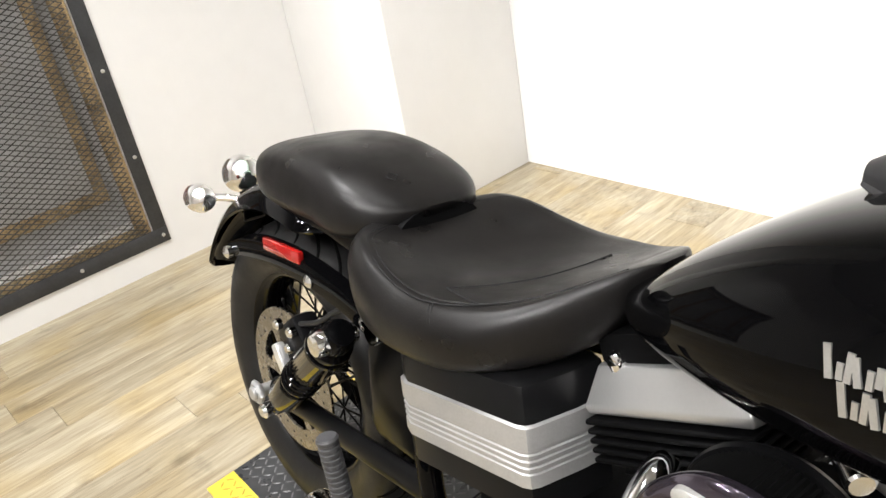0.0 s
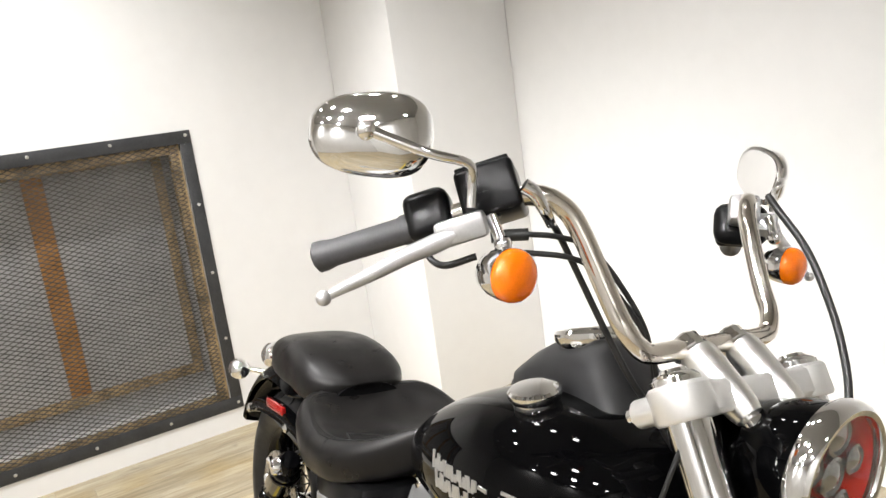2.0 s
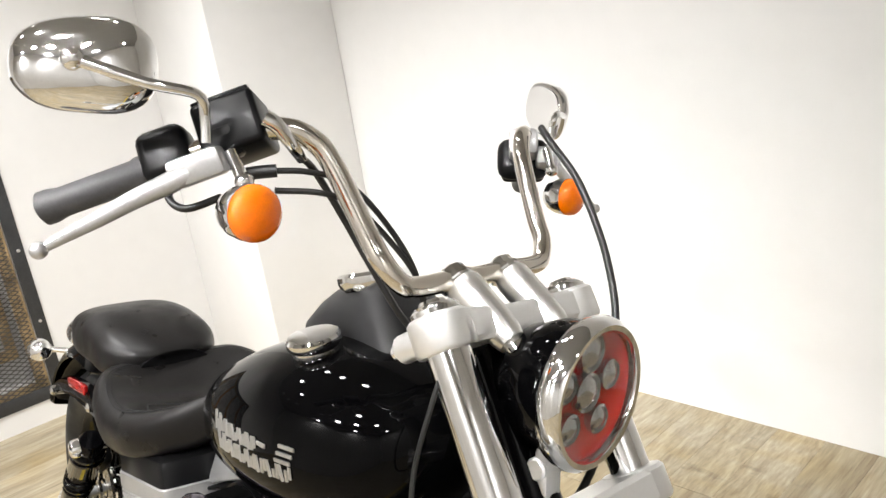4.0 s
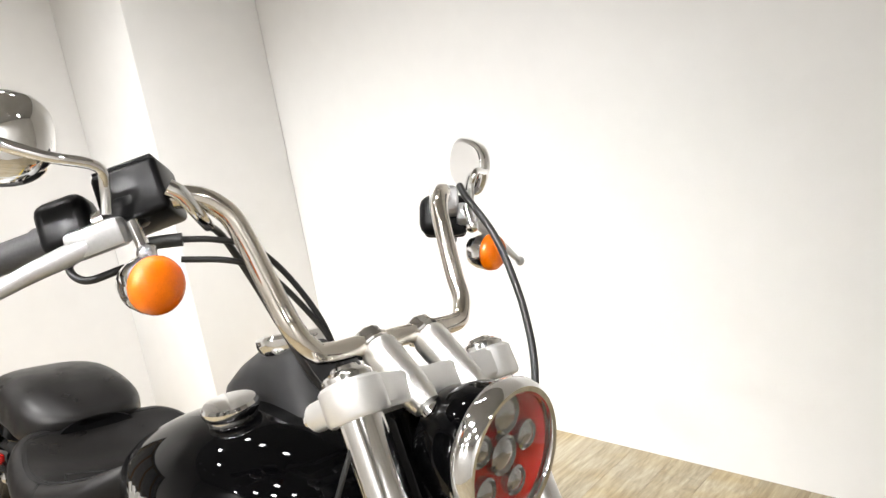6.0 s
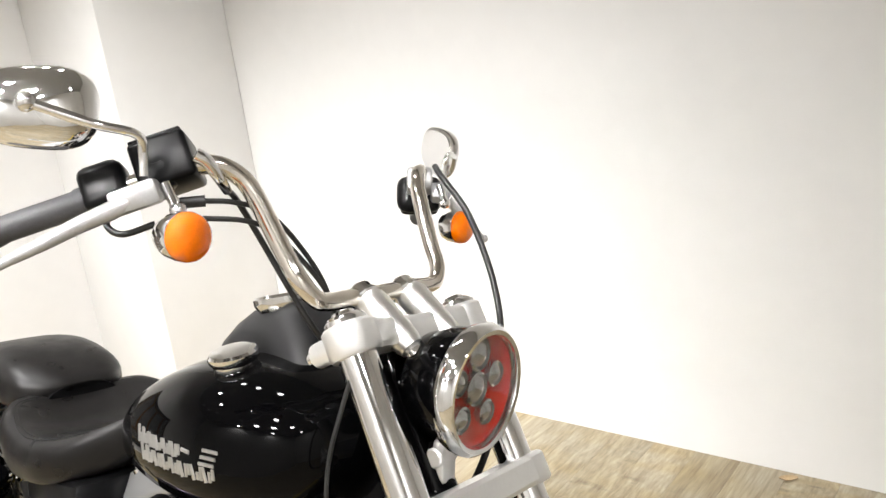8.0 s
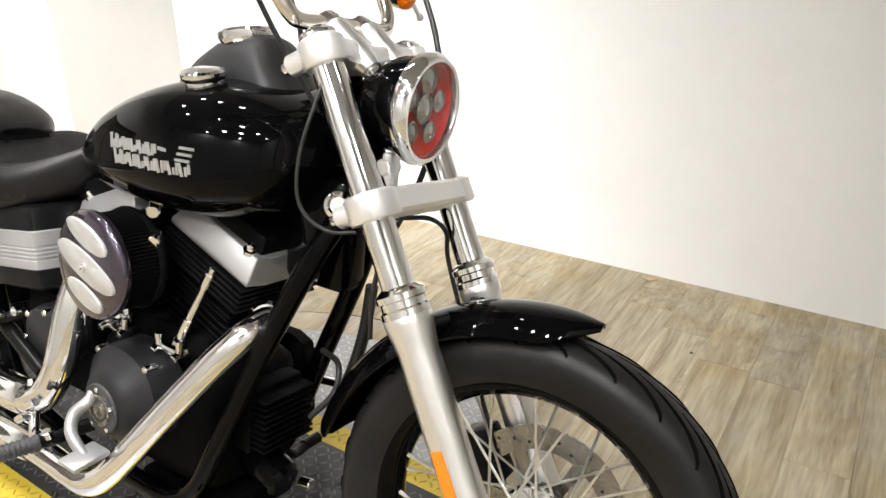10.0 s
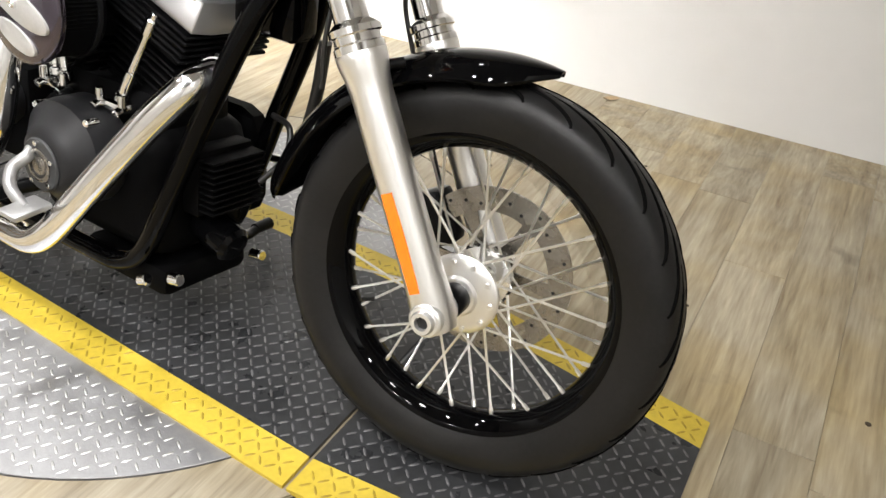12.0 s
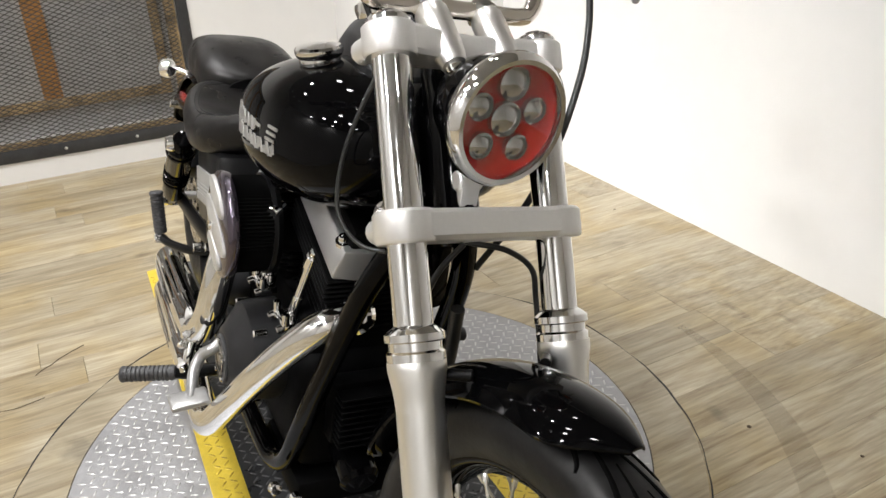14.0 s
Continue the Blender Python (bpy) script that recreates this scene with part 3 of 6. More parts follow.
def wheel(name, c, rim, out, w, at, spokes, label, spoke_mat):
    bm = bmesh.new()
    hw = 0.054
    lathe(bm, [(0.012, -hw - 0.012), (0.024, -hw - 0.012), (0.026, -hw), (0.052, -hw + 0.002), (0.056, -hw + 0.006), (0.052, -hw + 0.014), (0.030, -hw + 0.022), (0.024, -0.02), (0.024, 0.02), (0.030, hw - 0.022), (0.052, hw - 0.014), (0.056, hw - 0.006), (0.052, hw - 0.002), (0.026, hw), (0.012, hw + 0.012)], c, (0, 1, 0), 36)
    hub = part(name, bm, CHROME, bike, label, at)
    bm = bmesh.new()
    lathe(bm, tyre_profile(rim, out, w), c, (0, 1, 0), 96, close=True)
    part("tyre", bm, RUBBER, hub, "black road tyre with curved grooves")
    # near-black tubes half sunk in the tread carry the grooves' shade
    bm = bmesh.new()
    for k in range(26):
        for side in (-1, 1):
            pipe(bm, tread_curve(c, rim, out, w, 2 * math.pi * (k + (0.5 if side > 0 else 0)) / 26, side, 0.44), [0.0018, 0.0030, 0.0036, 0.0038, 0.0038, 0.0034, 0.0022], 6, 2)
    ob = part("tyre_groove", bm, GROOVE_SHADE, hub)
    tagged(ob, kind="stuff")
    bm = bmesh.new()
    e = w * 0.36
    lathe(bm, [(rim + 0.004, -e), (rim + 0.006, -e + 0.006), (rim - 0.006, -e + 0.010), (rim - 0.012, -e + 0.020), (rim - 0.020, -0.012), (rim - 0.022, 0), (rim - 0.020, 0.012), (rim - 0.012, e - 0.020), (rim - 0.006, e - 0.010), (rim + 0.006, e - 0.006), (rim + 0.004, e), (rim - 0.004, e), (rim - 0.012, e - 0.004), (rim - 0.020, e - 0.016), (rim - 0.028, 0.014), (rim - 0.031, 0), (rim - 0.028, -0.014), (rim - 0.020, -e + 0.016), (rim - 0.012, -e + 0.004), (rim - 0.004, -e)], c, (0, 1, 0), 96, close=True)
    part("rim", bm, GLOSS, hub, "glossy black wheel rim")
    # laced spokes, each with a nipple at the rim
    bm = bmesh.new()
    lathe(bm, [(0.0026, 0), (0.0023, 0.1), (0.0023, 0.90), (0.0038, 0.905), (0.0038, 0.985), (0.0030, 1.0)], (0, 0, 0), (0, 0, 1), 6)
    spoke = make("spoke", bm, spoke_mat)
    for k in range(spokes):
        side = 1 if k % 2 else -1
        lean = 1 if (k // 2) % 2 else -1
        a = 2 * math.pi * (k + 0.35) / spokes
        b = a - lean * radians(48)
        p = c + Vector((math.cos(b) * 0.048, side * (hw - 0.006), math.sin(b) * 0.048))
        q = c + Vector((math.cos(a) * (rim - 0.022), side * 0.006, math.sin(a) * (rim - 0.022)))
        d = q - p
        m = Matrix.Translation(p) @ d.to_track_quat("Z", "Y").to_matrix().to_4x4() @ Matrix.Diagonal((1, 1, d.length, 1))
        piece("spoke", spoke, hub, m)
    return hub


def brake_disc(hub, c, y, r, spider=0.6):
    bm = bmesh.new()
    lathe(bm, [(r * 0.72, y - 0.0025), (r, y - 0.0025), (r, y + 0.0025), (r * 0.72, y + 0.0025)], c, (0, 1, 0), 60, close=True)
    part("brake_disc", bm, RAW_STEEL, hub, "drilled steel brake disc")
    bm = bmesh.new()
    lathe(bm, [(0.030, y - 0.004), (0.048, y - 0.004), (0.048, y + 0.004), (0.030, y + 0.004)], c, (0, 1, 0), 30, close=True)
    carrier = part("disc_carrier", bm, RAW_STEEL, hub, "steel disc carrier")
    for k in range(6):
        a = 2 * math.pi * k / 6
        d, s = Vector((math.cos(a), 0, math.sin(a))), Vector((-math.sin(a), 0, math.cos(a)))
        rings = [[c + Vector((0, y + v, 0)) + d * rr + s * ww for ww, v in ((-wd, -0.002), (wd, -0.002), (wd, 0.002), (-wd, 0.002))] for rr, wd in ((0.035, 0.013), (r * 0.5, 0.009), (r * 0.76, 0.014))]
        ob = new("carrier_arm", make("carrier_arm", skin(bmesh.new(), rings), RAW_STEEL))
        ob.parent = hub
    # solid dark studs stand in for the shade in the drilled holes
    bm = bmesh.new()
    for k in range(30):
        a = 2 * math.pi * k / 30
        rr = r * (0.80 + 0.06 * (k % 3))
        p = c + Vector((math.cos(a) * rr, y - 0.0028, math.sin(a) * rr))
        rod(bm, p, p + Vector((0, 0.0056, 0)), 0.0032, seg=8, soft=0.0003)
    tagged(part("disc_hole", bm, HOLE_SHADE, hub), kind="stuff")


front = wheel("front_wheel", FA, 0.256, 0.336, 0.108, STEER, 40, "laced front wheel with chrome hub and spokes", ALU)
brake_disc(front, FA, 0.075, 0.148)
bm = bmesh.new()
lathe(bm, [(0.020, 0.062), (0.030, 0.060), (0.034, 0.055), (0.050, 0.053), (0.062, 0.051), (0.066, 0.047), (0.066, 0.042), (0.040, 0.038), (0.020, 0.038)], FA, (0, -1, 0), 40)
for k in range(10):
    a = 2 * math.pi * k / 10
    p = FA + Vector((math.cos(a) * 0.056, -0.057, math.sin(a) * 0.056))
    rod(bm, p, p + Vector((0, 0.008, 0)), 0.0045, seg=8)
part("hub_cap", bm, ALU, front, "polished hub flange with bolts")
bm = lathe(bmesh.new(), [(0.012, 0.058), (0.023, 0.058), (0.025, 0.062), (0.025, 0.088), (0.021, 0.094), (0.012, 0.094)], FA, (0, -1, 0), 24, close=True)
part("axle_spacer", bm, SATIN, front, "black axle spacer")
bm = bmesh.new()
rod(bm, FA + Vector((-0.19, -0.004, -0.095)), FA + Vector((-0.165, -0.012, -0.083)), 0.004, seg=8)
part("valve", bm, RUBBER, front)
rear = wheel("rear_wheel", RW, 0.222, 0.328, 0.165, None, 40, "laced rear wheel with black spokes", SATIN)
brake_disc(rear, RW, -0.085, 0.155)
bm = lathe(bmesh.new(), [(0.030, 0.088), (0.150, 0.086), (0.158, 0.084), (0.160, 0.090), (0.160, 0.112), (0.154, 0.116), (0.060, 0.104), (0.030, 0.108)], RW, (0, 1, 0), 48, close=True)
part("belt_pulley", bm, SATIN, rear, "black drive belt pulley")
bm = bmesh.new()
rod(bm, RW + Vector((0, -0.165, 0)), RW + Vector((0, 0.16, 0)), 0.013, seg=12)
rod(bm, RW + Vector((0, -0.172, 0)), RW + Vector((0, -0.158, 0)), 0.026, seg=6)
rod(bm, RW + Vector((0, -0.178, 0)), RW + Vector((0, -0.168, 0)), 0.015, seg=16)
part("axle", bm, BRUSHED, rear, "dull steel axle and nut")

# -- fork --
TY = 0.122
for s in (-1, 1):
    bm = bmesh.new()
    rod(bm, fork(0.36, s * TY), fork(0.784, s * TY), 0.0255, seg=28)
    part("fork_tube", bm, CHROME, bike, "chrome fork tube", STEER)
    bm = bmesh.new()
    axis = -DOWN
    lathe(bm, [(0.018, -0.066), (0.028, -0.062), (0.033, -0.044), (0.034, -0.016), (0.032, 0.020), (0.031, 0.12), (0.031, 0.30), (0.033, 0.320), (0.0375, 0.345), (0.0375, 0.356), (0.036, 0.359)], fork(0.0, s * TY), axis, 32)
    slider = part("fork_slider", bm, ALU, bike, "brushed aluminium fork slider", STEER)
    bm = bmesh.new()
    lathe(bm, [(0.026, 0.355), (0.0375, 0.356), (0.0375, 0.366), (0.034, 0.369), (0.034, 0.379), (0.0385, 0.381), (0.0385, 0.390), (0.030, 0.397), (0.026, 0.400)], fork(0.0, s * TY), axis, 32)
    part("dust_collar", bm, CHROME, slider, "chrome dust collar")
    bm = bmesh.new()
    rod(bm, fork(-0.036, s * (TY + 0.036)), fork(-0.036, s * 0.085), 0.0265, seg=24, soft=0.003)
    lathe(bm, [(0.010, 0.0), (0.0190, 0.0), (0.0190, 0.007), (0.0165, 0.011), (0.011, 0.011), (0.010, 0.002)], fork(-0.036, s * (TY + 0.035)), (0, s, 0), 24)
    part("axle_end", bm, CAST, slider, "axle end with hexagon socket")
    # dark hexagon put in for the shade inside the socket
    bm = bmesh.new()
    rod(bm, fork(-0.036, s * (TY + 0.0415)), fork(-0.036, s * (TY + 0.030)), 0.0105, seg=6)
    part("axle_socket", bm, HOLE_SHADE, slider)
    bm = bmesh.new()
    rings = []
    for k in range(9):
        u = k / 8
        h = 0.006 + 0.152 * u
        wd = 0.0135 - 0.003 * abs(u - 0.5)
        o = fork(h, s * (TY + 0.029), -0.004)
        rings.append([o + AHEAD * wd + Vector((0, -s * 0.010, 0)), o + AHEAD * wd * 0.7 + Vector((0, s * 0.004, 0)), o - AHEAD * wd * 0.7 + Vector((0, s * 0.004, 0)), o - AHEAD * wd + Vector((0, -s * 0.010, 0))])
    skin(bm, rings)
    part("reflector", bm, REFLECTOR_ORANGE, slider, "orange side reflector")
    bm = bmesh.new()
    lathe(bm, [(0.0, 0.780), (0.029, 0.780), (0.029, 0.787), (0.025, 0.792), (0.017, 0.794), (0.015, 0.798), (0.0, 0.799)], fork(0.0, s * TY), axis, 24)
    part("fork_cap", bm, CHROME, bike, "chrome fork cap", STEER)


def clamp(name, up, thick, lobe, label, waist, taper):
    """A fork yoke: two rings round the tubes, a bridge and pinch lobes behind."""
    bm = bmesh.new()
    for s in (-1, 1):
        lathe(bm, [(0.026, -thick / 2), (lobe - 0.003, -thick / 2), (lobe, -thick / 2 + 0.004), (lobe, thick / 2 - 0.004), (lobe - 0.004, thick / 2), (0.026, thick / 2)], fork(up, s * TY), -DOWN, 28)
        o = fork(up, s * (TY + 0.012), -0.034)
        rod(bm, o + AHEAD * -0.022, o + AHEAD * 0.030, thick * 0.40, seg=14)
    rings = []
    for k in range(13):
        y = -TY + 2 * TY * k / 12
        f = waist * (1 - (2 * k / 12 - 1) ** 2)
        hw = lobe * (0.92 - 0.22 * taper * (1 - abs(2 * k / 12 - 1)))
        t = thick * 0.5 * (0.96 - 0.12 * taper * (1 - abs(2 * k / 12 - 1)))
        rings.append([fork(up, y, f) + AHEAD * a * hw - DOWN * b * t for a, b in ((1, 0.7), (0.85, 1), (-0.85, 1), (-1, 0.7), (-1, -0.7), (-0.85, -1), (0.85, -1), (1, -0.7))])
    skin(bm, rings)
    yoke = part(name, bm, CAST, bike, label, STEER)
    for s in (-1, 1):
        bm = bmesh.new()
        o = fork(up, s * (TY + 0.012), -0.058)
        lathe(bm, [(0.0, 0), (0.0085, 0), (0.0085, 0.009), (0.005, 0.010), (0.0, 0.004)], o, -AHEAD, 12)
        part("pinch_bolt", bm, CHROME, yoke)
    return yoke


clamp("upper_yoke", 0.760, 0.042, 0.036, "polished cast upper fork yoke", -0.010, 1.0)
clamp("lower_yoke", 0.522, 0.042, 0.041, "satin aluminium lower fork yoke", 0.0, 0.0)
bm = bmesh.new()
rod(bm, fork(0.50, 0, -0.062), fork(0.76, 0, -0.062), 0.034, seg=24)
part("steering_head", bm, GLOSS, bike, "black steering head")

# -- front fender --
def fender(c, r, w, a0, a1, steps=26, depth=0.5, flare=0.0):
    """A curved guard about c from angle a0 to a1 (degrees from +x), w half width."""
    rings = []
    for k in range(steps + 1):
        u = k / steps
        a = radians(a0 + (a1 - a0) * u)
        end = min(1.0, u / 0.16, (1 - u) / 0.10)
        ww = w * (0.16 + 0.84 * math.sin(min(end, 1) * math.pi / 2))
        d = Vector((math.cos(a), 0, math.sin(a)))
        outer, inner = [], []
        for j in range(17):
            v = -1 + 2 * j / 16
            drop = depth * ww * (1 - math.sqrt(max(0, 1 - (abs(v) * 0.97) ** 2.2)))
            outer.append(c + d * (r + flare * u * u - drop) + Vector((0, v * ww, 0)))
            inner.append(c + d * (r + flare * u * u - drop - 0.004) + Vector((0, v * ww * 0.965, 0)))
        rings.append(outer + inner[::-1])
    return skin(bmesh.new(), rings)


part("front_fender", fender(FA, 0.372, 0.070, 78.5, 175, depth=0.75, flare=0.028), GLOSS, bike, "glossy black front mudguard", STEER)
for s in (-1, 1):
    bm = bmesh.new()
    rod(bm, fork(0.335, s * 0.09, 0.0), fork(0.330, s * 0.060, 0.03), 0.008, seg=10)
    part("fender_bracket", bm, SATIN, bike, "", STEER)

# -- front brake on the far side --
bm = boxes(((-0.032, -0.03, -0.05), (0.032, 0.03, 0.05)), bevel=0.012, m=Matrix.Translation(FA + Vector((-0.115, 0.088, 0.06))) @ Matrix.Rotation(-0.5, 4, "Y"))
part("front_caliper", bm, SATIN, bike, "black front brake caliper", STEER)

# -- headlight --
HC = Vector((1.362, 0.001, 0.930))
HN = Vector((0.997, 0, -0.08)).normalized()
bm = bmesh.new()
lathe(bm, [(0.0, -0.105), (0.035, -0.100), (0.062, -0.075), (0.077, -0.035), (0.081, 0.0), (0.080, 0.008), (0.077, 0.006), (0.070, -0.02), (0.0, -0.03)], HC, HN, 40)
head = part("headlight", bm, GLOSS, bike, "round headlight with chrome rim and red bowl", STEER)
bm = bmesh.new()
lathe(bm, [(0.080, -0.006), (0.087, -0.004), (0.090, 0.006), (0.088, 0.016), (0.082, 0.023), (0.076, 0.022), (0.074, 0.016), (0.076, 0.0)], HC, HN, 48, close=True)
part("headlight_rim", bm, CHROME, head, "chrome headlight rim")
bm = bmesh.new()
lathe(bm, [(0.0, -0.004), (0.04, -0.003), (0.066, 0.004), (0.0752, 0.012), (0.0752, -0.01), (0.0, -0.02)], HC, HN, 40)
part("headlight_bowl", bm, RED_BOWL, head, "red headlight bowl")
_, hu, hw_ = basis(HN)
for ring, (r, a) in enumerate(((0, 0), (0.047, 90), (0.046, 18), (0.046, 162), (0.047, 232), (0.047, 308))):
    o = HC + hu * (r * math.cos(radians(a))) + hw_ * (r * math.sin(radians(a)))
    big = 0.0205 if ring < 2 else 0.0155
    bm = bmesh.new()
    lathe(bm, [(big + 0.003, -0.006), (big + 0.003, 0.006), (big, 0.008), (big * 0.98, 0.004), (big * 0.8, 0.0065), (big * 0.45, 0.0090), (0.0, 0.010)], o, HN, 24)
    part("projector_lens", bm, LENS, head, "clear projector lens")
bm = bmesh.new()
lathe(bm, [(0.0, 0.030), (0.03, 0.0285), (0.06, 0.023), (0.0755, 0.017), (0.0755, 0.0155), (0.06, 0.0215), (0.03, 0.027), (0.0, 0.0285)], HC, HN, 40)
glass = part("headlight_glass", bm, GLASS, head, "clear cover glass")
glass.visible_shadow = False
bm = boxes(((HC.x - 0.055, -0.016, HC.z - 0.155), (HC.x - 0.035, 0.016, HC.z - 0.075)), bevel=0.006)
rod(bm, (HC.x - 0.05, -0.02, HC.z - 0.10), (HC.x - 0.05, 0.02, HC.z - 0.10), 0.014)
part("headlight_bracket", bm, CAST, head, "cast headlight bracket")

# -- handlebar --
BARZ = 1.045
BX = 1.200
bar_right = [(BX, 0, BARZ), (BX, -0.055, BARZ), (BX - 0.001, -0.118, BARZ), (BX - 0.004, -0.138, BARZ + 0.008), (BX - 0.014, -0.153, BARZ + 0.030), (BX - 0.032, -0.160, BARZ + 0.062), (BX - 0.068, -0.178, BARZ + 0.140), (BX - 0.082, -0.194, BARZ + 0.166), (BX - 0.097, -0.220, BARZ + 0.178), (BX - 0.120, -0.252, BARZ + 0.172), (BX - 0.20, -0.329, BARZ + 0.132), (BX - 0.282, -0.407, BARZ + 0.092)]
sweep = Vector((-0.56, 0.75, -0.34)).normalized()
left_in = Vector((bar_right[9][0], -bar_right[9][1], bar_right[9][2]))
bar = [left_in + sweep * 0.237, left_in + sweep * 0.118] + [(x, -y, z) for x, y, z in bar_right[9:0:-1]] + bar_right
bm = pipe(bmesh.new(), bar, 0.0128, 18, 5)
part("handlebar", bm, WARM_CHROME, bike, "tall polished steel handlebar", BARS)
for s in (-1, 1):
    bm = bmesh.new()
    o = fork(0.734, s * 0.047, 0.018)
    t = Vector((BX + 0.012, s * 0.047, BARZ - 0.006))
    up = (t - o).normalized()
    L = (t - o).length
    lathe(bm, [(0.010, -0.004), (0.017, 0.0), (0.0205, 0.012), (0.0225, 0.034), (0.0232, 0.060), (0.0240, L - 0.020), (0.0235, L - 0.002), (0.021, L + 0.004), (0.0, L + 0.005)], o, up, 28)
    riser = part("riser", bm, ALU, bike, "polished handlebar riser", BARS)
    bm = bmesh.new()
    lathe(bm, [(0.0, 0.0), (0.0225, 0.0), (0.0235, 0.002), (0.0235, 0.007), (0.0205, 0.009), (0.0200, 0.018), (0.0165, 0.0215), (0.0, 0.0225)], t + up * 0.002 - Vector((0.006, 0, 0)), up, 12)
    part("riser_cap", bm, CHROME, riser, "chrome riser cap", smooth=25)
    bm = bmesh.new()
    rod(bm, o - up * 0.018, o - up * 0.003, 0.014, seg=16)
    part("riser_nut", bm, CHROME, riser)

IN, END = Vector(bar_right[9]), Vector(bar_right[11])
GD = (END - IN).normalized()


def mirrored(v, s):
    return Vector((v[0], v[1] * -s, v[2]))


for s in (-1, 1):  # -1 is the right-hand side of the rider
    def g(along, ahead=0.0, up=0.0):
        """A point along the grip line, with offsets square to it."""
        run = GD if s < 0 else Vector((sweep.x, -sweep.y, sweep.z))
        side = Vector((0, 0, 1)).cross(run).normalized() * -1
        top = side.cross(run).normalized()
        top = top if top.z > 0 else -top
        side = side if side.x > 0 else -side
        p = IN + run * along + side * ahead + top * up
        return mirrored(p, s)

    bm = bmesh.new()
    lathe(bm, [(0.0125, 0.112), (0.0185, 0.114), (0.0185, 0.124), (0.0165, 0.128), (0.0165, 0.214), (0.019, 0.227), (0.019, 0.236), (0.013, 0.240), (0.0, 0.240)], g(0), g(1) - g(0), 24)
    part("grip", bm, GRIP, bike, "black rubber grip", BARS)
    # switch housing
    bm = bmesh.new()
    m = Matrix.Translation(g(0.092 if s < 0 else 0.080)) @ (g(1) - g(0)).to_track_quat("X", "Z").to_matrix().to_4x4()
    if s < 0:
        box(bm, (-0.031, -0.024, -0.024), (0.025, 0.024, 0.036), 0.013, m @ Matrix.Rotation(0.35, 4, 'X'), 3)
    else:
        box(bm, (-0.030, -0.042, -0.046), (0.006, 0.042, 0.024), 0.020, m, 3)
        box(bm, (0.008, -0.036, -0.040), (0.030, 0.036, 0.018), 0.010, m, 3)
    sw = part("switch_housing", bm, PLASTIC, bike, "black switch housing", BARS)
    bm = bmesh.new()
    box(bm, (-0.010, -0.028, 0.008), (0.012, -0.019, 0.020), 0.003, m)
    box(bm, (-0.006, -0.006, 0.031), (0.010, 0.010, 0.036), 0.002, m)
    part("switch_button", bm, SATIN, sw)
    # lever, its perch and the reservoir
    bm = bmesh.new()
    pts = [g(0.050, 0.052, -0.020), g(0.080, 0.058, -0.024), g(0.115, 0.069, -0.028), g(0.152, 0.083, -0.035), g(0.190, 0.095, -0.041), g(0.203, 0.099, -0.044)]
    tip = g(0.209, 0.1005, -0.0445)
    if s > 0:
        tip = Vector((1.060, 0.505, 1.091))
        pts[2:] = [pts[1].lerp(tip, k) for k in (0.3, 0.6, 0.88, 0.97)]
    pipe(bm, pts, [0.0088, 0.0112, 0.0098, 0.0080, 0.0060, 0.0046], 12, 5, flat=0.7)
    ball(bm, tip, 0.0088)
    part("brake_lever" if s < 0 else "clutch_lever", bm, LEVER, bike, "satin grey hand lever", BARS)
    bm = bmesh.new()
    mp = Matrix.Translation(g(0.028)) @ (g(1) - g(0)).to_track_quat("X", "Z").to_matrix().to_4x4()
    wide = 0.0 if s < 0 else 0.003
    box(bm, (-0.022 - wide, -0.020 - wide, -0.020 - wide), (0.020, 0.020 + wide, 0.018 + wide), 0.008, mp, 2)
    perch = part("lever_perch", bm, SATIN if s < 0 else BRUSHED, bike, "black lever perch" if s < 0 else "cast alloy clutch lever perch", BARS)
    bm = bmesh.new()
    box(bm, (-0.024, -0.011, -0.017), (0.034, 0.020, 0.013), 0.006, Matrix.Translation(g(0.046, 0.040, -0.016)) @ (g(1) - g(0)).to_track_quat("X", "Z").to_matrix().to_4x4(), 2)
    part("lever_pivot", bm, BRUSHED, perch, "cast lever pivot")
    if s < 0:
        bm = bmesh.new()
        box(bm, (-0.037, -0.016, -0.020), (0.034, 0.052, 0.042), 0.007, Matrix.Translation(g(0.012, 0.004, 0.004)) @ (g(1) - g(0)).to_track_quat("X", "Z").to_matrix().to_4x4() @ Matrix.Rotation(math.pi, 4, "Z") @ Matrix.Rotation(-0.28, 4, "X"), 3)
        mc = part("brake_reservoir", bm, SATIN, bike, "black front brake reservoir", BARS)
        bm = bmesh.new()
        mr = Matrix.Translation(g(0.012, 0.004, 0.004)) @ (g(1) - g(0)).to_track_quat("X", "Z").to_matrix().to_4x4() @ Matrix.Rotation(math.pi, 4, "Z") @ Matrix.Rotation(-0.28, 4, "X")
        lathe(bm, [(0.0, 0), (0.017, 0), (0.017, 0.002), (0.011, 0.003), (0.011, 0.001), (0.0, 0.001)], mr @ Vector((-0.002, 0.018, 0.0450)), mr.to_3x3() @ Vector((0, 0, 1)), 20)
        part("reservoir_window", bm, STEEL_DARK, mc)
        bm = bmesh.new()
        box(bm, (-0.034, -0.013, 0.0400), (0.031, 0.049, 0.0450), 0.002, Matrix.Translation(g(0.012, 0.004, 0.004)) @ (g(1) - g(0)).to_track_quat("X", "Z").to_matrix().to_4x4() @ Matrix.Rotation(math.pi, 4, "Z") @ Matrix.Rotation(-0.28, 4, "X"), 2)
        part("reservoir_lid", bm, PLASTIC, mc, "black reservoir lid")
    # indicator on a short stalk below the perch
    c = g(0.014, 0.062, -0.080) if s < 0 else Vector((1.120, 0.315, 1.124))
    bm = bmesh.new()
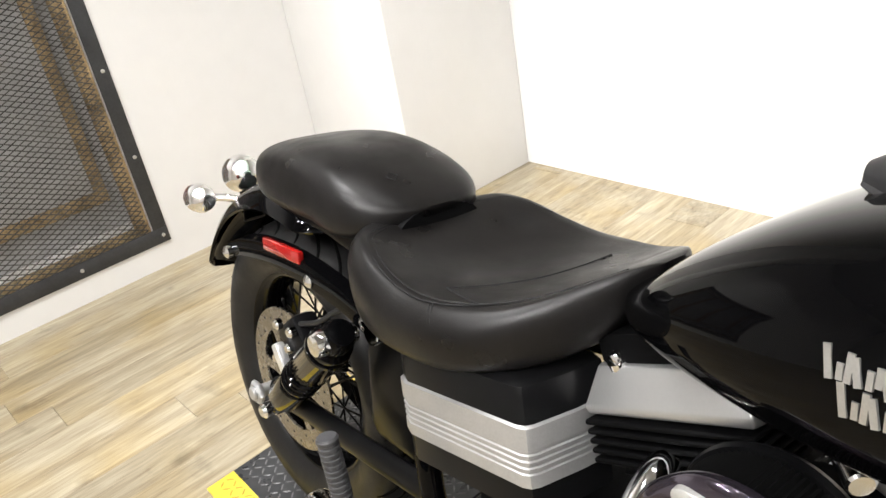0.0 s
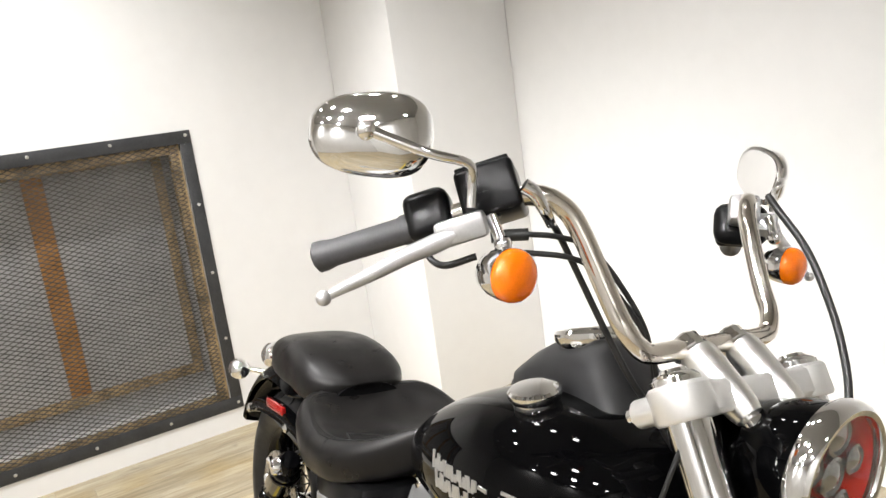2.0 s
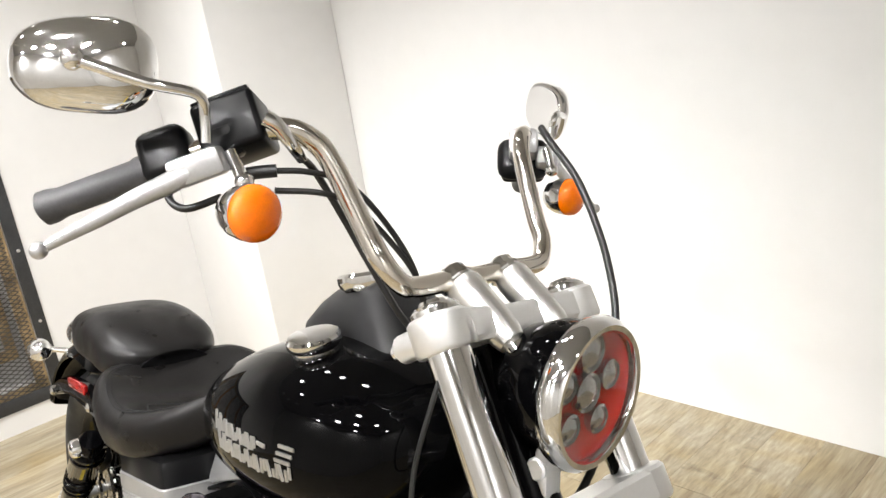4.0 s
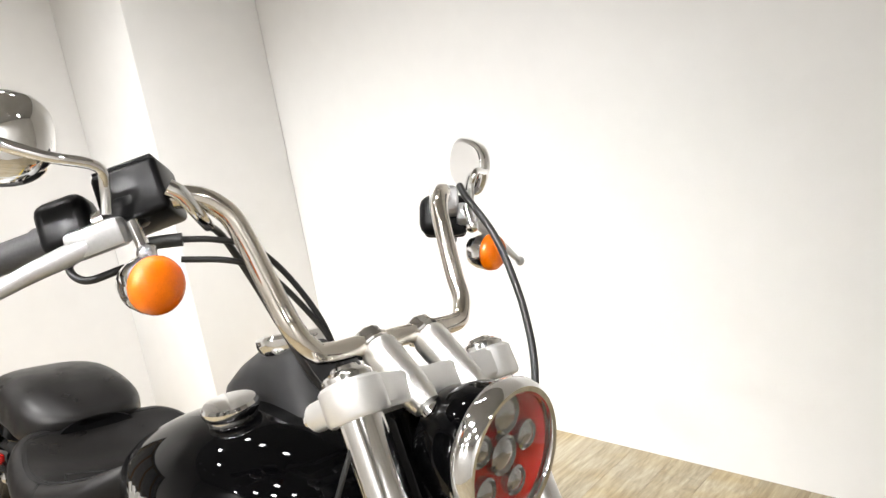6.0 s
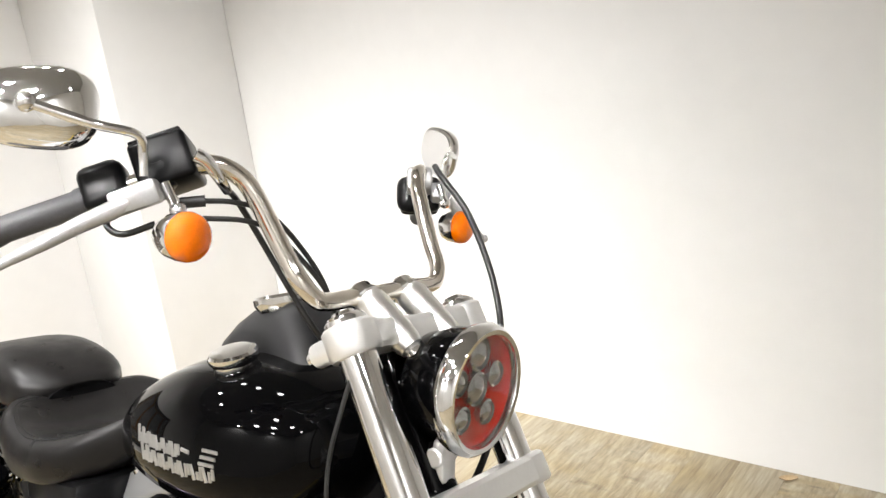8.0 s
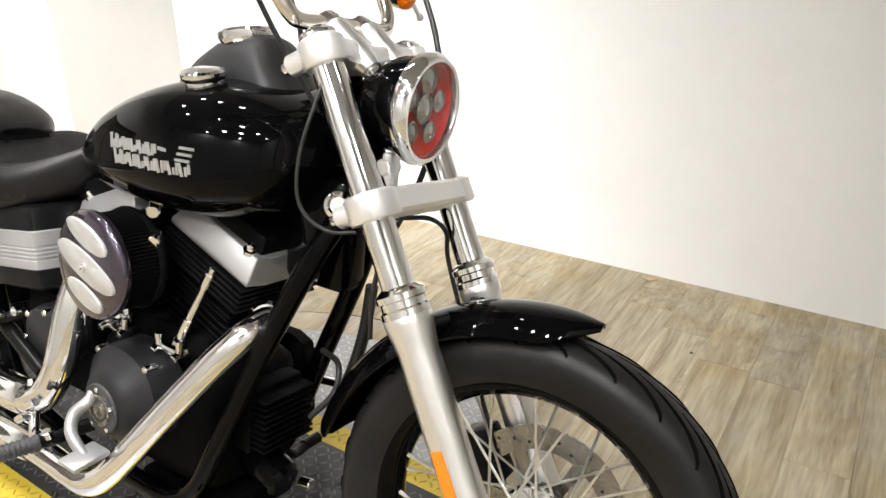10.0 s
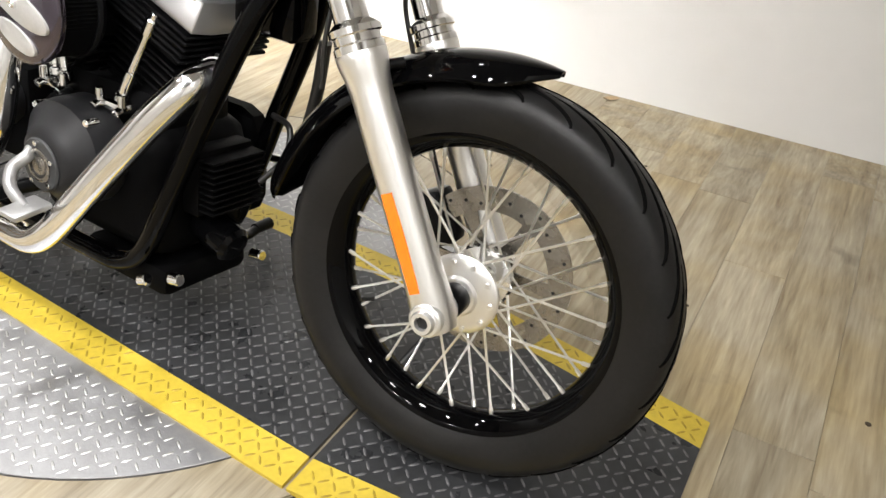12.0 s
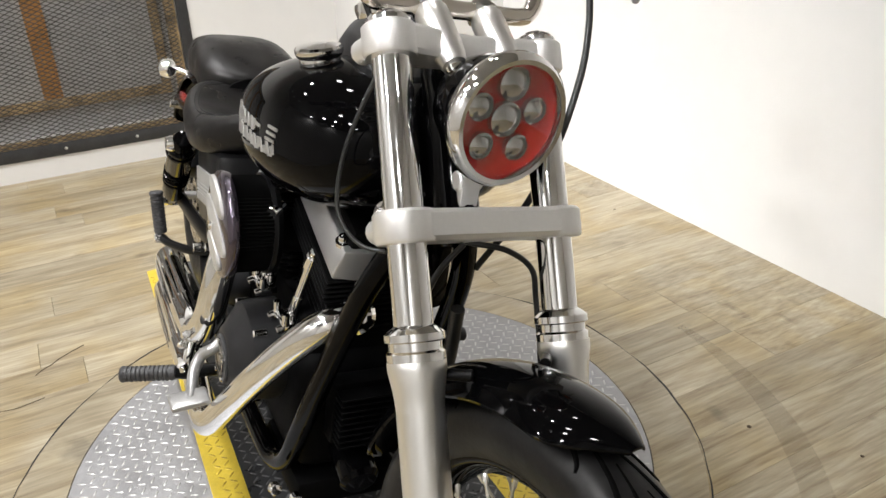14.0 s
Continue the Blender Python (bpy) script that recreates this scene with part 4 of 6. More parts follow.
    rod(bm, g(0.016, 0.036, -0.012), g(0.012, 0.046, -0.056), 0.0068, seg=12)
    ball(bm, g(0.012, 0.044, -0.048), 0.0105)
    face = Vector((1, 0.0, -0.02)).normalized()
    lathe(bm, [(0.0, -0.040), (0.012, -0.038), (0.023, -0.029), (0.0285, -0.014), (0.030, 0.0), (0.030, 0.004)], c, face, 28)
    ind = part("turn_signal", bm, CHROME, bike, "chrome front turn signal with amber lens", BARS)
    bm = bmesh.new()
    lathe(bm, [(0.0, 0.0045), (0.0298, 0.0045), (0.0300, 0.009), (0.0285, 0.0145), (0.0250, 0.0195), (0.0180, 0.0240), (0.0090, 0.0262), (0.0, 0.0268)], c, face, 28)
    part("signal_lens", bm, AMBER, ind, "amber signal lens")
    bm = ball(bmesh.new(), c + face * 0.0115 + Vector((0, 0.004, -0.004)), 0.0065, seg=12)
    ball(bm, c + face * 0.0100 + Vector((0, -0.012, -0.012)), 0.0035, seg=8)
    part("bulb", bm, AMBER_DEEP, ind, "amber bulb")
    # mirror
    bm = bmesh.new()
    mcx = Vector((1.016, -0.396, 1.284)) if s < 0 else Vector((0.988, 0.448, 1.270))
    back = (Vector((0.76, -0.65, 0.10)) if s < 0 else Vector((0.44, 0.895, -0.05))).normalized()
    _, mu, mw = basis(back)
    turn = 0.0 if s < 0 else radians(18)
    mu, mw = mu * math.cos(turn) + mw * math.sin(turn), mw * math.cos(turn) - mu * math.sin(turn)
    rings = []
    for h, k in ((-0.016, 0.90), (-0.012, 0.985), (-0.004, 1.0), (0.008, 0.97), (0.018, 0.86), (0.026, 0.66), (0.031, 0.38), (0.033, 0.05)):
        ring = []
        for i in range(40):
            t = 2 * math.pi * i / 40
            cx, cz = math.cos(t), math.sin(t)
            px = math.copysign(abs(cx) ** 0.72, cx) * 0.070
            pz = math.copysign(abs(cz) ** 0.80, cz) * ((0.047 if s < 0 else 0.048) - 0.005 * (px / 0.070) * (-1 if s < 0 else 1))
            ring.append(mcx + back * h * (1.0 if s < 0 else 0.6) + mu * px * k + mw * pz * k)
        rings.append(ring)
    skin(bm, rings)
    mir = part("mirror", bm, CHROME, bike, "teardrop chrome rear-view mirror", BARS)
    bm = bmesh.new()
    skin(bm, [[p + (mcx - p) * 0.06 + back * -0.0008 for p in rings[0]], [p + (mcx - p) * 0.06 + back * -0.003 for p in rings[0]]])
    part("mirror_glass", bm, MIRROR, mir, "mirror glass")
    bm = bmesh.new()
    base = g(0.034, 0.044, 0.002)
    pipe(bm, [base, base + Vector((0, 0, 0.026)), base + Vector((0.004, s * 0.010, 0.048)), (mcx + back * 0.034 + base) / 2 + Vector((0.012, 0, 0.018)), mcx + back * 0.030], [0.0058, 0.0056, 0.0056, 0.0058, 0.0075], 12, 5)
    ball(bm, mcx + back * 0.030, 0.012)
    part("mirror_stem", bm, CHROME, mir, "chrome mirror stem")

# cables from the bars to the frame
def cable(name, pts, r, label, at=BARS, mat=CABLE):
    part(name, pipe(bmesh.new(), pts, r, 10, 8), mat, bike, label, at)


cable("throttle_cable", [(1.128, -0.243, 1.178), (1.139, -0.207, 1.176), (1.142, -0.160, 1.163), (1.150, -0.115, 1.120), (1.168, -0.080, 1.055), (1.160, -0.050, 0.97)], 0.0036, "black throttle cable", HANG)
cable("throttle_cable", [(1.122, -0.240, 1.156), (1.143, -0.192, 1.152), (1.146, -0.150, 1.135), (1.160, -0.108, 1.090), (1.170, -0.075, 1.040), (1.165, -0.045, 0.96)], 0.0036, "black throttle cable", HANG)
cable("brake_hose", [(1.138, -0.216, 1.194), (1.118, -0.185, 1.175), (1.119, -0.150, 1.122), (1.136, -0.122, 1.061), (1.158, -0.098, 1.005), (1.165, -0.060, 0.955), (1.185, -0.030, 0.90)], 0.0043, "black brake hose", HANG)
cable("clutch_cable", [(1.105, 0.215, 1.232), (1.128, 0.206, 1.214), (1.172, 0.216, 1.160), (1.210, 0.214, 1.098), (1.243, 0.203, 1.04), (1.271, 0.184, 0.975), (1.288, 0.155, 0.88), (1.285, 0.12, 0.78), (1.23, 0.09, 0.66)], 0.0054, "black clutch cable", HANG)
cable("wire_sleeve", [(1.108, -0.278, 1.173), (1.118, -0.260, 1.176), (1.130, -0.241, 1.178)], 0.0075, "black wiring sleeve", HANG)
cable("switch_wire", [(1.055, -0.320, 1.172), (1.062, -0.335, 1.150), (1.082, -0.325, 1.138), (1.100, -0.292, 1.150)], 0.0042, "black looped switch wire", HANG)
bm = pipe(bmesh.new(), [(1.145, -0.262, 1.234), (1.150, -0.250, 1.226), (1.148, -0.234, 1.208), (1.134, -0.212, 1.191)], [0.0095, 0.0085, 0.0072, 0.0068], 12)
part("hose_fitting", bm, CHROME, bike, "chrome hose fitting", HANG)
cable("speed_cable", [(1.292, -0.128, 0.985), (1.286, -0.148, 0.930), (1.278, -0.165, 0.865), (1.280, -0.172, 0.804), (1.298, -0.168, 0.769), (1.330, -0.152, 0.750), (1.362, -0.130, 0.752)], 0.0029, "black looped cable", None)
cable("brake_line", [(1.335, -0.02, 0.755), (1.352, 0.005, 0.753), (1.375, 0.045, 0.750), (1.380, 0.088, 0.722), (1.375, 0.110, 0.670), (1.405, 0.118, 0.58), (1.46, 0.112, 0.46), (1.50, 0.10, 0.39)], 0.0042, "black front brake line", None)
cable("brake_line", [fork(0.50, -0.02, -0.02), fork(0.46, -0.05, -0.05), fork(0.40, -0.06, -0.09), fork(0.33, -0.05, -0.13)], 0.0042, "black cable behind the fork", STEER)

# -- tank --
def spread(rows, steps=3):
    """Rows of numbers with smooth rows between them."""
    out = []
    for i in range(len(rows) - 1):
        a, b, c, d = (np.array(rows[min(max(i + k, 0), len(rows) - 1)]) for k in (-1, 0, 1, 2))
        for k in range(steps):
            t = k / steps
            out.append(tuple(0.5 * (2 * b + (c - a) * t + (2 * a - 5 * b + 4 * c - d) * t * t + (3 * b - a - 3 * c + d) * t**3)))
    return out + [tuple(rows[-1])]


TANK = [(0.590, 0.030, 0.744, 0.730), (0.605, 0.064, 0.752, 0.720), (0.64, 0.106, 0.778, 0.712), (0.70, 0.148, 0.828, 0.706), (0.78, 0.183, 0.879, 0.700), (0.86, 0.205, 0.913, 0.696), (0.94, 0.216, 0.935, 0.695), (1.02, 0.214, 0.944, 0.698), (1.09, 0.200, 0.939, 0.708), (1.15, 0.174, 0.922, 0.730), (1.19, 0.138, 0.902, 0.765), (1.213, 0.090, 0.880, 0.800), (1.221, 0.040, 0.862, 0.820)]
rings = [oval(x, w, t, b, 2.9, 56, 0.46, nb=2.6) for x, w, t, b in spread(TANK, 4)]
bm = skin(bmesh.new(), rings)
tank = part("fuel_tank", bm, GLOSS, bike, "glossy black teardrop fuel tank")
for s in (-1, 1):
    bm = bmesh.new()
    up = Vector((-0.02, s * 0.20, 1)).normalized()
    lathe(bm, [(0.030, -0.030), (0.033, -0.006), (0.033, 0.0), (0.0365, 0.003), (0.0385, 0.008), (0.0385, 0.014), (0.035, 0.018), (0.020, 0.0205), (0.0, 0.021)], (1.010, s * 0.118, 0.938), up, 40)
    part("filler_cap", bm, CHROME, tank, "chrome filler cap")
# emblem of slanted silver bars on the right side, in two rows
def tank_side(x, z):
    w = float(np.interp(x, [r[0] for r in TANK], [r[1] for r in TANK]))
    t = float(np.interp(x, [r[0] for r in TANK], [r[2] for r in TANK]))
    b = float(np.interp(x, [r[0] for r in TANK], [r[3] for r in TANK]))
    zm = b + (t - b) * 0.46
    k = abs(z - zm) / ((t - zm) if z > zm else (zm - b))
    e = 2.9 if z > zm else 2.6
    return w * max(0.0, 1 - k**e) ** (1 / e)


def emblem(side):
    bm = bmesh.new()

    def stroke(x0, z0, x1, z1, wd=0.0023):
        a = Vector((x0, side * (tank_side(x0, z0) + 0.0012), z0))
        b = Vector((x1, side * (tank_side(x1, z1) + 0.0012), z1))
        d = (b - a).normalized()
        n = Vector((0, side, 0))
        u = d.cross(n).normalized() * wd
        skin(bm, [[p + u, p - u, p - u * 0.8 + n * 0.002, p + u * 0.8 + n * 0.002] for p in (a, b)])

    def row(x, z, step, count, h):
        for k in range(count):
            xx = x + step * k
            hh = h * (1.0 if k else 1.2)
            stroke(xx, z - hh / 2, xx - 0.006, z + hh / 2, 0.0034)
            stroke(xx + step * 0.34, z - hh * 0.42, xx + step * 0.30, z + hh * (0.1 + 0.18 * (k % 3)), 0.0029)
            stroke(xx + step * 0.62, z - hh * (0.42 - 0.2 * (k % 2)), xx + step * 0.58, z + hh / 2, 0.0031)

    row(0.890, 0.827, 0.0215, 6, 0.0205)
    stroke(1.018, 0.832, 1.034, 0.830, 0.0030)
    row(0.905, 0.803, 0.0228, 8, 0.0215)
    for k, z in enumerate((0.838, 0.828, 0.818)):
        stroke(1.060 - 0.004 * k, z, 1.088 - 0.004 * k, z, 0.0026)
    return bm


tagged(part("tank_emblem", emblem(-1), TITLE_SILVER, tank, "silver emblem of slanted bars", smooth=0), kind="stuff")

# console with its gauge
CON = [(0.815, 0.016, 0.925, 0.90), (0.84, 0.034, 0.940, 0.89), (0.89, 0.050, 0.975, 0.88), (0.94, 0.060, 1.002, 0.88), (0.99, 0.066, 1.014, 0.88), (1.04, 0.068, 1.019, 0.87), (1.06, 0.069, 1.013, 0.86), (1.085, 0.071, 0.985, 0.85), (1.115, 0.074, 0.935, 0.83), (1.14, 0.070, 0.885, 0.82), (1.15, 0.060, 0.860, 0.82)]
rings = []
for x, w, t, b in CON:
    ring = []
    for i in range(32):
        k = 2 * math.pi * i / 32
        c, s = math.cos(k), math.sin(k)
        y = math.copysign(abs(c) ** 0.8, c) * w * (1.0 if s < 0 else 1.0 - 0.18 * s) * (1.25 if s < -0.3 else 1.0)
        zm = b + (t - b) * 0.5
        ring.append(Vector((x, y, zm + math.copysign(abs(s) ** 0.62, s) * (t - zm))))
    rings.append(ring)
con = part("tank_console", skin(bmesh.new(), rings), CONSOLE, bike, "graphite tank console with speedometer")
up = Vector((-0.20, 0, 1)).normalized()
bm = bmesh.new()
lathe(bm, [(0.048, -0.012), (0.054, 0.0), (0.0545, 0.009), (0.050, 0.014), (0.046, 0.012), (0.044, 0.004)], (0.985, 0, 1.010), up, 40)
part("gauge_rim", bm, CHROME, con, "chrome gauge rim")
bm = bmesh.new()
lathe(bm, [(0.0, 0.004), (0.045, 0.004), (0.045, 0.007), (0.0, 0.0105)], (0.985, 0, 1.010), up, 32)
part("gauge_face", bm, PLASTIC, con, "dark gauge face")

# -- seats --
def seat_ring(x, w, top, dish, bottom, edge, n=36):
    """A seat section: dish is how far the middle sinks below top, edge how round its sides are."""
    ring = []
    for i in range(n):
        k = 2 * math.pi * i / n
        c, s = math.cos(k), math.sin(k)
        y = math.copysign(abs(c) ** (2 / edge), c) * w
        zm = bottom + (top - bottom) * 0.42
        z = zm + math.copysign(abs(s) ** (2 / edge), s) * ((top - zm) if s > 0 else (zm - bottom))
        if s > 0:
            z -= dish * max(0.0, 1 - (y / (w * 0.80)) ** 2)
        ring.append(Vector((x, y, z)))
    return ring


SEAT = [(0.150, 0.070, 0.715, 0.0, 0.675), (0.158, 0.120, 0.728, 0.004, 0.655), (0.185, 0.165, 0.735, 0.012, 0.632), (0.23, 0.192, 0.730, 0.026, 0.612), (0.29, 0.205, 0.714, 0.032, 0.602), (0.36, 0.209, 0.704, 0.028, 0.604), (0.43, 0.204, 0.708, 0.018, 0.612), (0.50, 0.176, 0.722, 0.012, 0.630), (0.55, 0.136, 0.743, 0.006, 0.652), (0.580, 0.100, 0.759, 0.0, 0.678), (0.600, 0.074, 0.769, 0.0, 0.706), (0.614, 0.048, 0.774, 0.0, 0.738), (0.622, 0.024, 0.774, 0.0, 0.752)]


# half section of the solo seat, from the middle of its underside to the middle of its top: a tall side panel below a creased rim
HALF = [(0.0, 0.0), (0.45, 0.0), (0.78, 0.01), (0.90, 0.05), (0.95, 0.12), (0.975, 0.25), (0.993, 0.42), (1.0, 0.58), (0.988, 0.72), (0.955, 0.84), (0.905, 0.925), (0.85, 0.972), (0.78, 0.995), (0.62, 1.0), (0.40, 1.0), (0.20, 1.0), (0.0, 1.0)]


def solo_ring(x, w, top, dish, bottom):
    side = [Vector((x, -v * w, bottom + u * (top - bottom) - (dish * max(0.0, 1 - (v / 0.86) ** 2) if u > 0.9 else 0.0))) for v, u in HALF]
    return side + [Vector((x, -p.y, p.z)) for p in side[-2:0:-1]]


solo = part("seat", skin(bmesh.new(), [solo_ring(*r) for r in spread(SEAT)]), LEATHER, bike, "black stitched vinyl solo seat")


def seat_top(x, y):
    r = [float(np.interp(x, [q[0] for q in SEAT], [q[i] for q in SEAT])) for i in range(1, 5)]
    w, top, dish, bottom = r
    v = min(abs(y) / w, 0.999)
    upper = HALF[:6:-1]
    u = float(np.interp(v, [q[0] for q in upper], [q[1] for q in upper]))
    return bottom + u * (top - bottom) - dish * max(0.0, 1 - (v / 0.86) ** 2)


def seam(rows, r=0.0016):
    pts = [Vector((x, y, seat_top(x, y) + 0.0004)) for x, y in rows]
    part("seam", pipe(bmesh.new(), pts, r, 6, 4), STITCH, solo, "stitched seam")


rim_line = [(0.598, -0.052), (0.565, -0.084), (0.520, -0.122), (0.465, -0.160), (0.405, -0.182), (0.34, -0.186), (0.27, -0.174), (0.21, -0.146), (0.188, -0.104), (0.180, -0.05), (0.178, 0.0), (0.180, 0.05), (0.188, 0.104), (0.21, 0.146), (0.28, 0.172)]
seam(rim_line, 0.0011)
seam([(x + 0.004, y * 0.955) for x, y in rim_line[1:9]], 0.0008)
for k in (0, 1):
    seam([(0.462 + 0.008 * k, -0.158), (0.425 + 0.008 * k, -0.146), (0.385 + 0.008 * k, -0.133), (0.358 + 0.008 * k, -0.122)], 0.0009)
seam([(0.358, -0.122), (0.385, -0.06), (0.415, 0.0), (0.435, 0.06), (0.45, 0.11)], 0.0009)
for k in (0, 1):
    seam([(0.398 + 0.006 * k, -0.183), (0.404 + 0.006 * k, -0.192), (0.410 + 0.006 * k, -0.199), (0.416 + 0.006 * k, -0.203)], 0.0009)

PILL = [(-0.275, 0.045, 0.735, 0.0, 0.705), (-0.262, 0.078, 0.762, 0.0, 0.692), (-0.21, 0.106, 0.789, 0.0, 0.684), (-0.14, 0.124, 0.806, 0.0, 0.680), (-0.06, 0.132, 0.817, 0.0, 0.680), (0.01, 0.134, 0.815, 0.0, 0.682), (0.065, 0.136, 0.805, 0.0, 0.676), (0.11, 0.132, 0.791, 0.0, 0.682), (0.145, 0.120, 0.778, 0.0, 0.694), (0.172, 0.100, 0.766, 0.0, 0.708), (0.190, 0.074, 0.756, 0.0, 0.720), (0.200, 0.040, 0.747, 0.0, 0.730)]
pil = part("pillion_seat", skin(bmesh.new(), [seat_ring(*r, 3.3) for r in spread(PILL)]), LEATHER, bike, "black vinyl pillion seat")
bm = bmesh.new()
lathe(bm, [(0.010, 0), (0.012, 0.0005), (0.012, 0.0012), (0.010, 0.0015)], (0.130, -0.040, 0.7840), (0.38, -0.05, 1), 4, close=True)
part("pillion_badge", bm, STITCH, pil)
bm = skin(bmesh.new(), [oval(x, w, t, b, 2.6, 24) for x, w, t, b in ((-0.20, 0.085, 0.71, 0.66), (0.0, 0.10, 0.735, 0.65), (0.14, 0.10, 0.745, 0.62), (0.20, 0.09, 0.745, 0.63))])
part("seat_base", bm, SATIN, bike, "black seat base")

# -- rear fender, struts, reflector and signals --
part("rear_fender", fender(RW + Vector((0, 0, 0.02)), 0.394, 0.108, 60, 163, 30, depth=0.62), GLOSS, bike, "glossy black rear mudguard")
TL = Vector((-0.495, 0, 0.662))
bm = lathe(bmesh.new(), [(0.0, 0.040), (0.016, 0.038), (0.030, 0.028), (0.040, 0.010), (0.043, -0.012), (0.043, -0.022), (0.040, -0.024), (0.0, -0.022)], TL, (1, 0, 0.12), 36)
tail = part("tail_lamp", bm, CHROME, bike, "round chrome tail lamp")
bm = lathe(bmesh.new(), [(0.040, -0.022), (0.038, -0.034), (0.024, -0.042), (0.0, -0.045)], TL, (1, 0, 0.12), 32)
part("lamp_lens", bm, RED, tail, "red tail lens")
bm = pipe(bmesh.new(), [TL + Vector((0.0, 0, -0.034)), TL + Vector((0.012, 0, -0.062)), TL + Vector((0.030, 0, -0.098))], [0.016, 0.015, 0.024], 14)
part("lamp_bracket", bm, SATIN, tail, "black lamp bracket")
for s in (-1, 1):
    bm = bmesh.new()
    pts = [(0.20, s * 0.138, 0.575), (0.08, s * 0.138, 0.602), (-0.09, s * 0.136, 0.610), (-0.23, s * 0.132, 0.592), (-0.318, s * 0.128, 0.562)]
    rings = []
    run = glide(pts, 5)
    for i, p in enumerate(run):
        h = 0.026 - 0.010 * abs(i / (len(run) - 1) - 0.4)
        rings.append([p + Vector((0, -s * 0.02, h)), p + Vector((0, s * 0.005, h * 0.8)), p + Vector((0, s * 0.007, 0)), p + Vector((0, s * 0.005, -h * 0.8)), p + Vector((0, -s * 0.02, -h))])
    skin(bm, rings)
    strut = part("fender_strut", bm, GLOSS, bike, "black fender strut")
    for x, z, r in ((0.020, 0.600, 0.012), (-0.302, 0.564, 0.0125), (0.185, 0.580, 0.013)):
        bm = bmesh.new()
        lathe(bm, [(0.0, 0.0), (r, 0.0), (r, 0.010), (r * 0.6, 0.014), (0.0, 0.015)], (x, s * 0.136, z), (0, s, 0), 16)
        part("strut_bolt", bm, CHROME, strut, "chrome dome bolt")
    bm = bmesh.new()
    box(bm, (-0.138, s * 0.140 - 0.006, 0.622), (-0.006, s * 0.140 + 0.006, 0.646), 0.004, about((0, 0, 0.66), (0, 1, 0), -3))
    part("side_reflector", bm, RED, strut, "red side reflector")
    c = Vector((-0.412, s * 0.142, 0.653))
    bm = bmesh.new()
    lathe(bm, [(0.0, 0.038), (0.012, 0.037), (0.023, 0.029), (0.029, 0.014), (0.0305, 0.0), (0.0305, -0.008), (0.0, -0.010)], c, (1, 0, 0.03), 28)
    pipe(bm, [c + Vector((0.005, -s * 0.015, 0)), c + Vector((0.03, -s * 0.05, -0.004)), c + Vector((0.05, -s * 0.075, -0.012))], 0.008, 10)
    sg = part("rear_turn_signal", bm, CHROME, bike, "chrome rear turn signal on a stalk")
    bm = bmesh.new()
    lathe(bm, [(0.0295, -0.010), (0.027, -0.020), (0.016, -0.027), (0.0, -0.030)], c, (1, 0, 0.03), 24)
    part("signal_lens", bm, RED, sg, "red signal lens")

# -- swingarm, shocks --
for s in (-1, 1):
    bm = bmesh.new()
    pipe(bm, [(0.33, s * 0.13, 0.34), (0.15, s * 0.14, 0.335), (-0.03, s * 0.145, 0.328), (-0.14, s * 0.145, 0.322)], [0.026, 0.025, 0.024, 0.028], 12, 4, flat=0.6)
    part("swingarm", bm, SATIN, bike, "black swingarm leg")
    a, b = Vector((0.170, s * 0.188, 0.565)), Vector((-0.092, s * 0.172, 0.318))
    d = (b - a).normalized()
    bm = bmesh.new()
    lathe(bm, [(0.0, -0.028), (0.022, -0.026), (0.028, -0.012), (0.028, 0.012), (0.035, 0.018), (0.036, 0.026), (0.034, 0.032), (0.034, 0.135), (0.032, 0.140), (0.024, 0.142), (0.024, 0.212), (0.032, 0.216), (0.032, 0.296), (0.024, 0.318), (0.017, (b - a).length)], a, d, 32)
    sh = part("shock_absorber", bm, GLOSS, bike, "black rear shock absorber with spring")
    bm = bmesh.new()
    _, u, w = basis(d)
    coil = [a + d * (0.142 + 0.070 * k / 60) + (u * math.cos(k * 0.42) + w * math.sin(k * 0.42)) * 0.0295 for k in range(61)]
    pipe(bm, coil, 0.0062, 8, 2)
    part("spring", bm, GLOSS, sh, "black coil spring")
    bm = lathe(bmesh.new(), [(0.034, 0.034), (0.038, 0.036), (0.038, 0.044), (0.034, 0.046)], a, d, 32)
    part("preload_ring", bm, GLOSS, sh, "notched preload ring")
    for p in (a, b):
        bm = bmesh.new()
        lathe(bm, [(0.0, 0.0), (0.021, 0.0), (0.021, 0.018), (0.017, 0.028), (0.0, 0.030)] if p is a else [(0.0, 0.0), (0.015, 0.0), (0.015, 0.016), (0.010, 0.022), (0.0, 0.024)], p + Vector((0, s * 0.012, 0)), (0, s, 0), 18)
        rod(bm, p - Vector((0, s * 0.035, 0)), p + Vector((0, s * 0.012, 0)), 0.016)
        part("shock_bolt", bm, CHROME, sh, "chrome shock bolt")
bm = boxes(((-0.04, -0.028, -0.045), (0.04, 0.028, 0.045)), bevel=0.014, m=Matrix.Translation((-0.090, -0.106, 0.440)) @ Matrix.Rotation(0.9, 4, "Y"))
cal = part("rear_caliper", bm, SATIN, bike, "black rear brake caliper")
bm = bmesh.new()
pipe(bm, [(-0.07, -0.120, 0.48), (0.02, -0.13, 0.52), (0.06, -0.12, 0.55), (0.12, -0.10, 0.58)], 0.005, 8)
part("brake_hose", bm, CABLE, cal)
bm = boxes(((-0.030, -0.010, -0.012), (0.030, 0.010, 0.012)), bevel=0.005, m=Matrix.Translation((-0.105, -0.145, 0.405)) @ Matrix.Rotation(1.0, 4, "Y"))
part("caliper_bridge", bm, CAST, cal, "bare alloy caliper bridge")
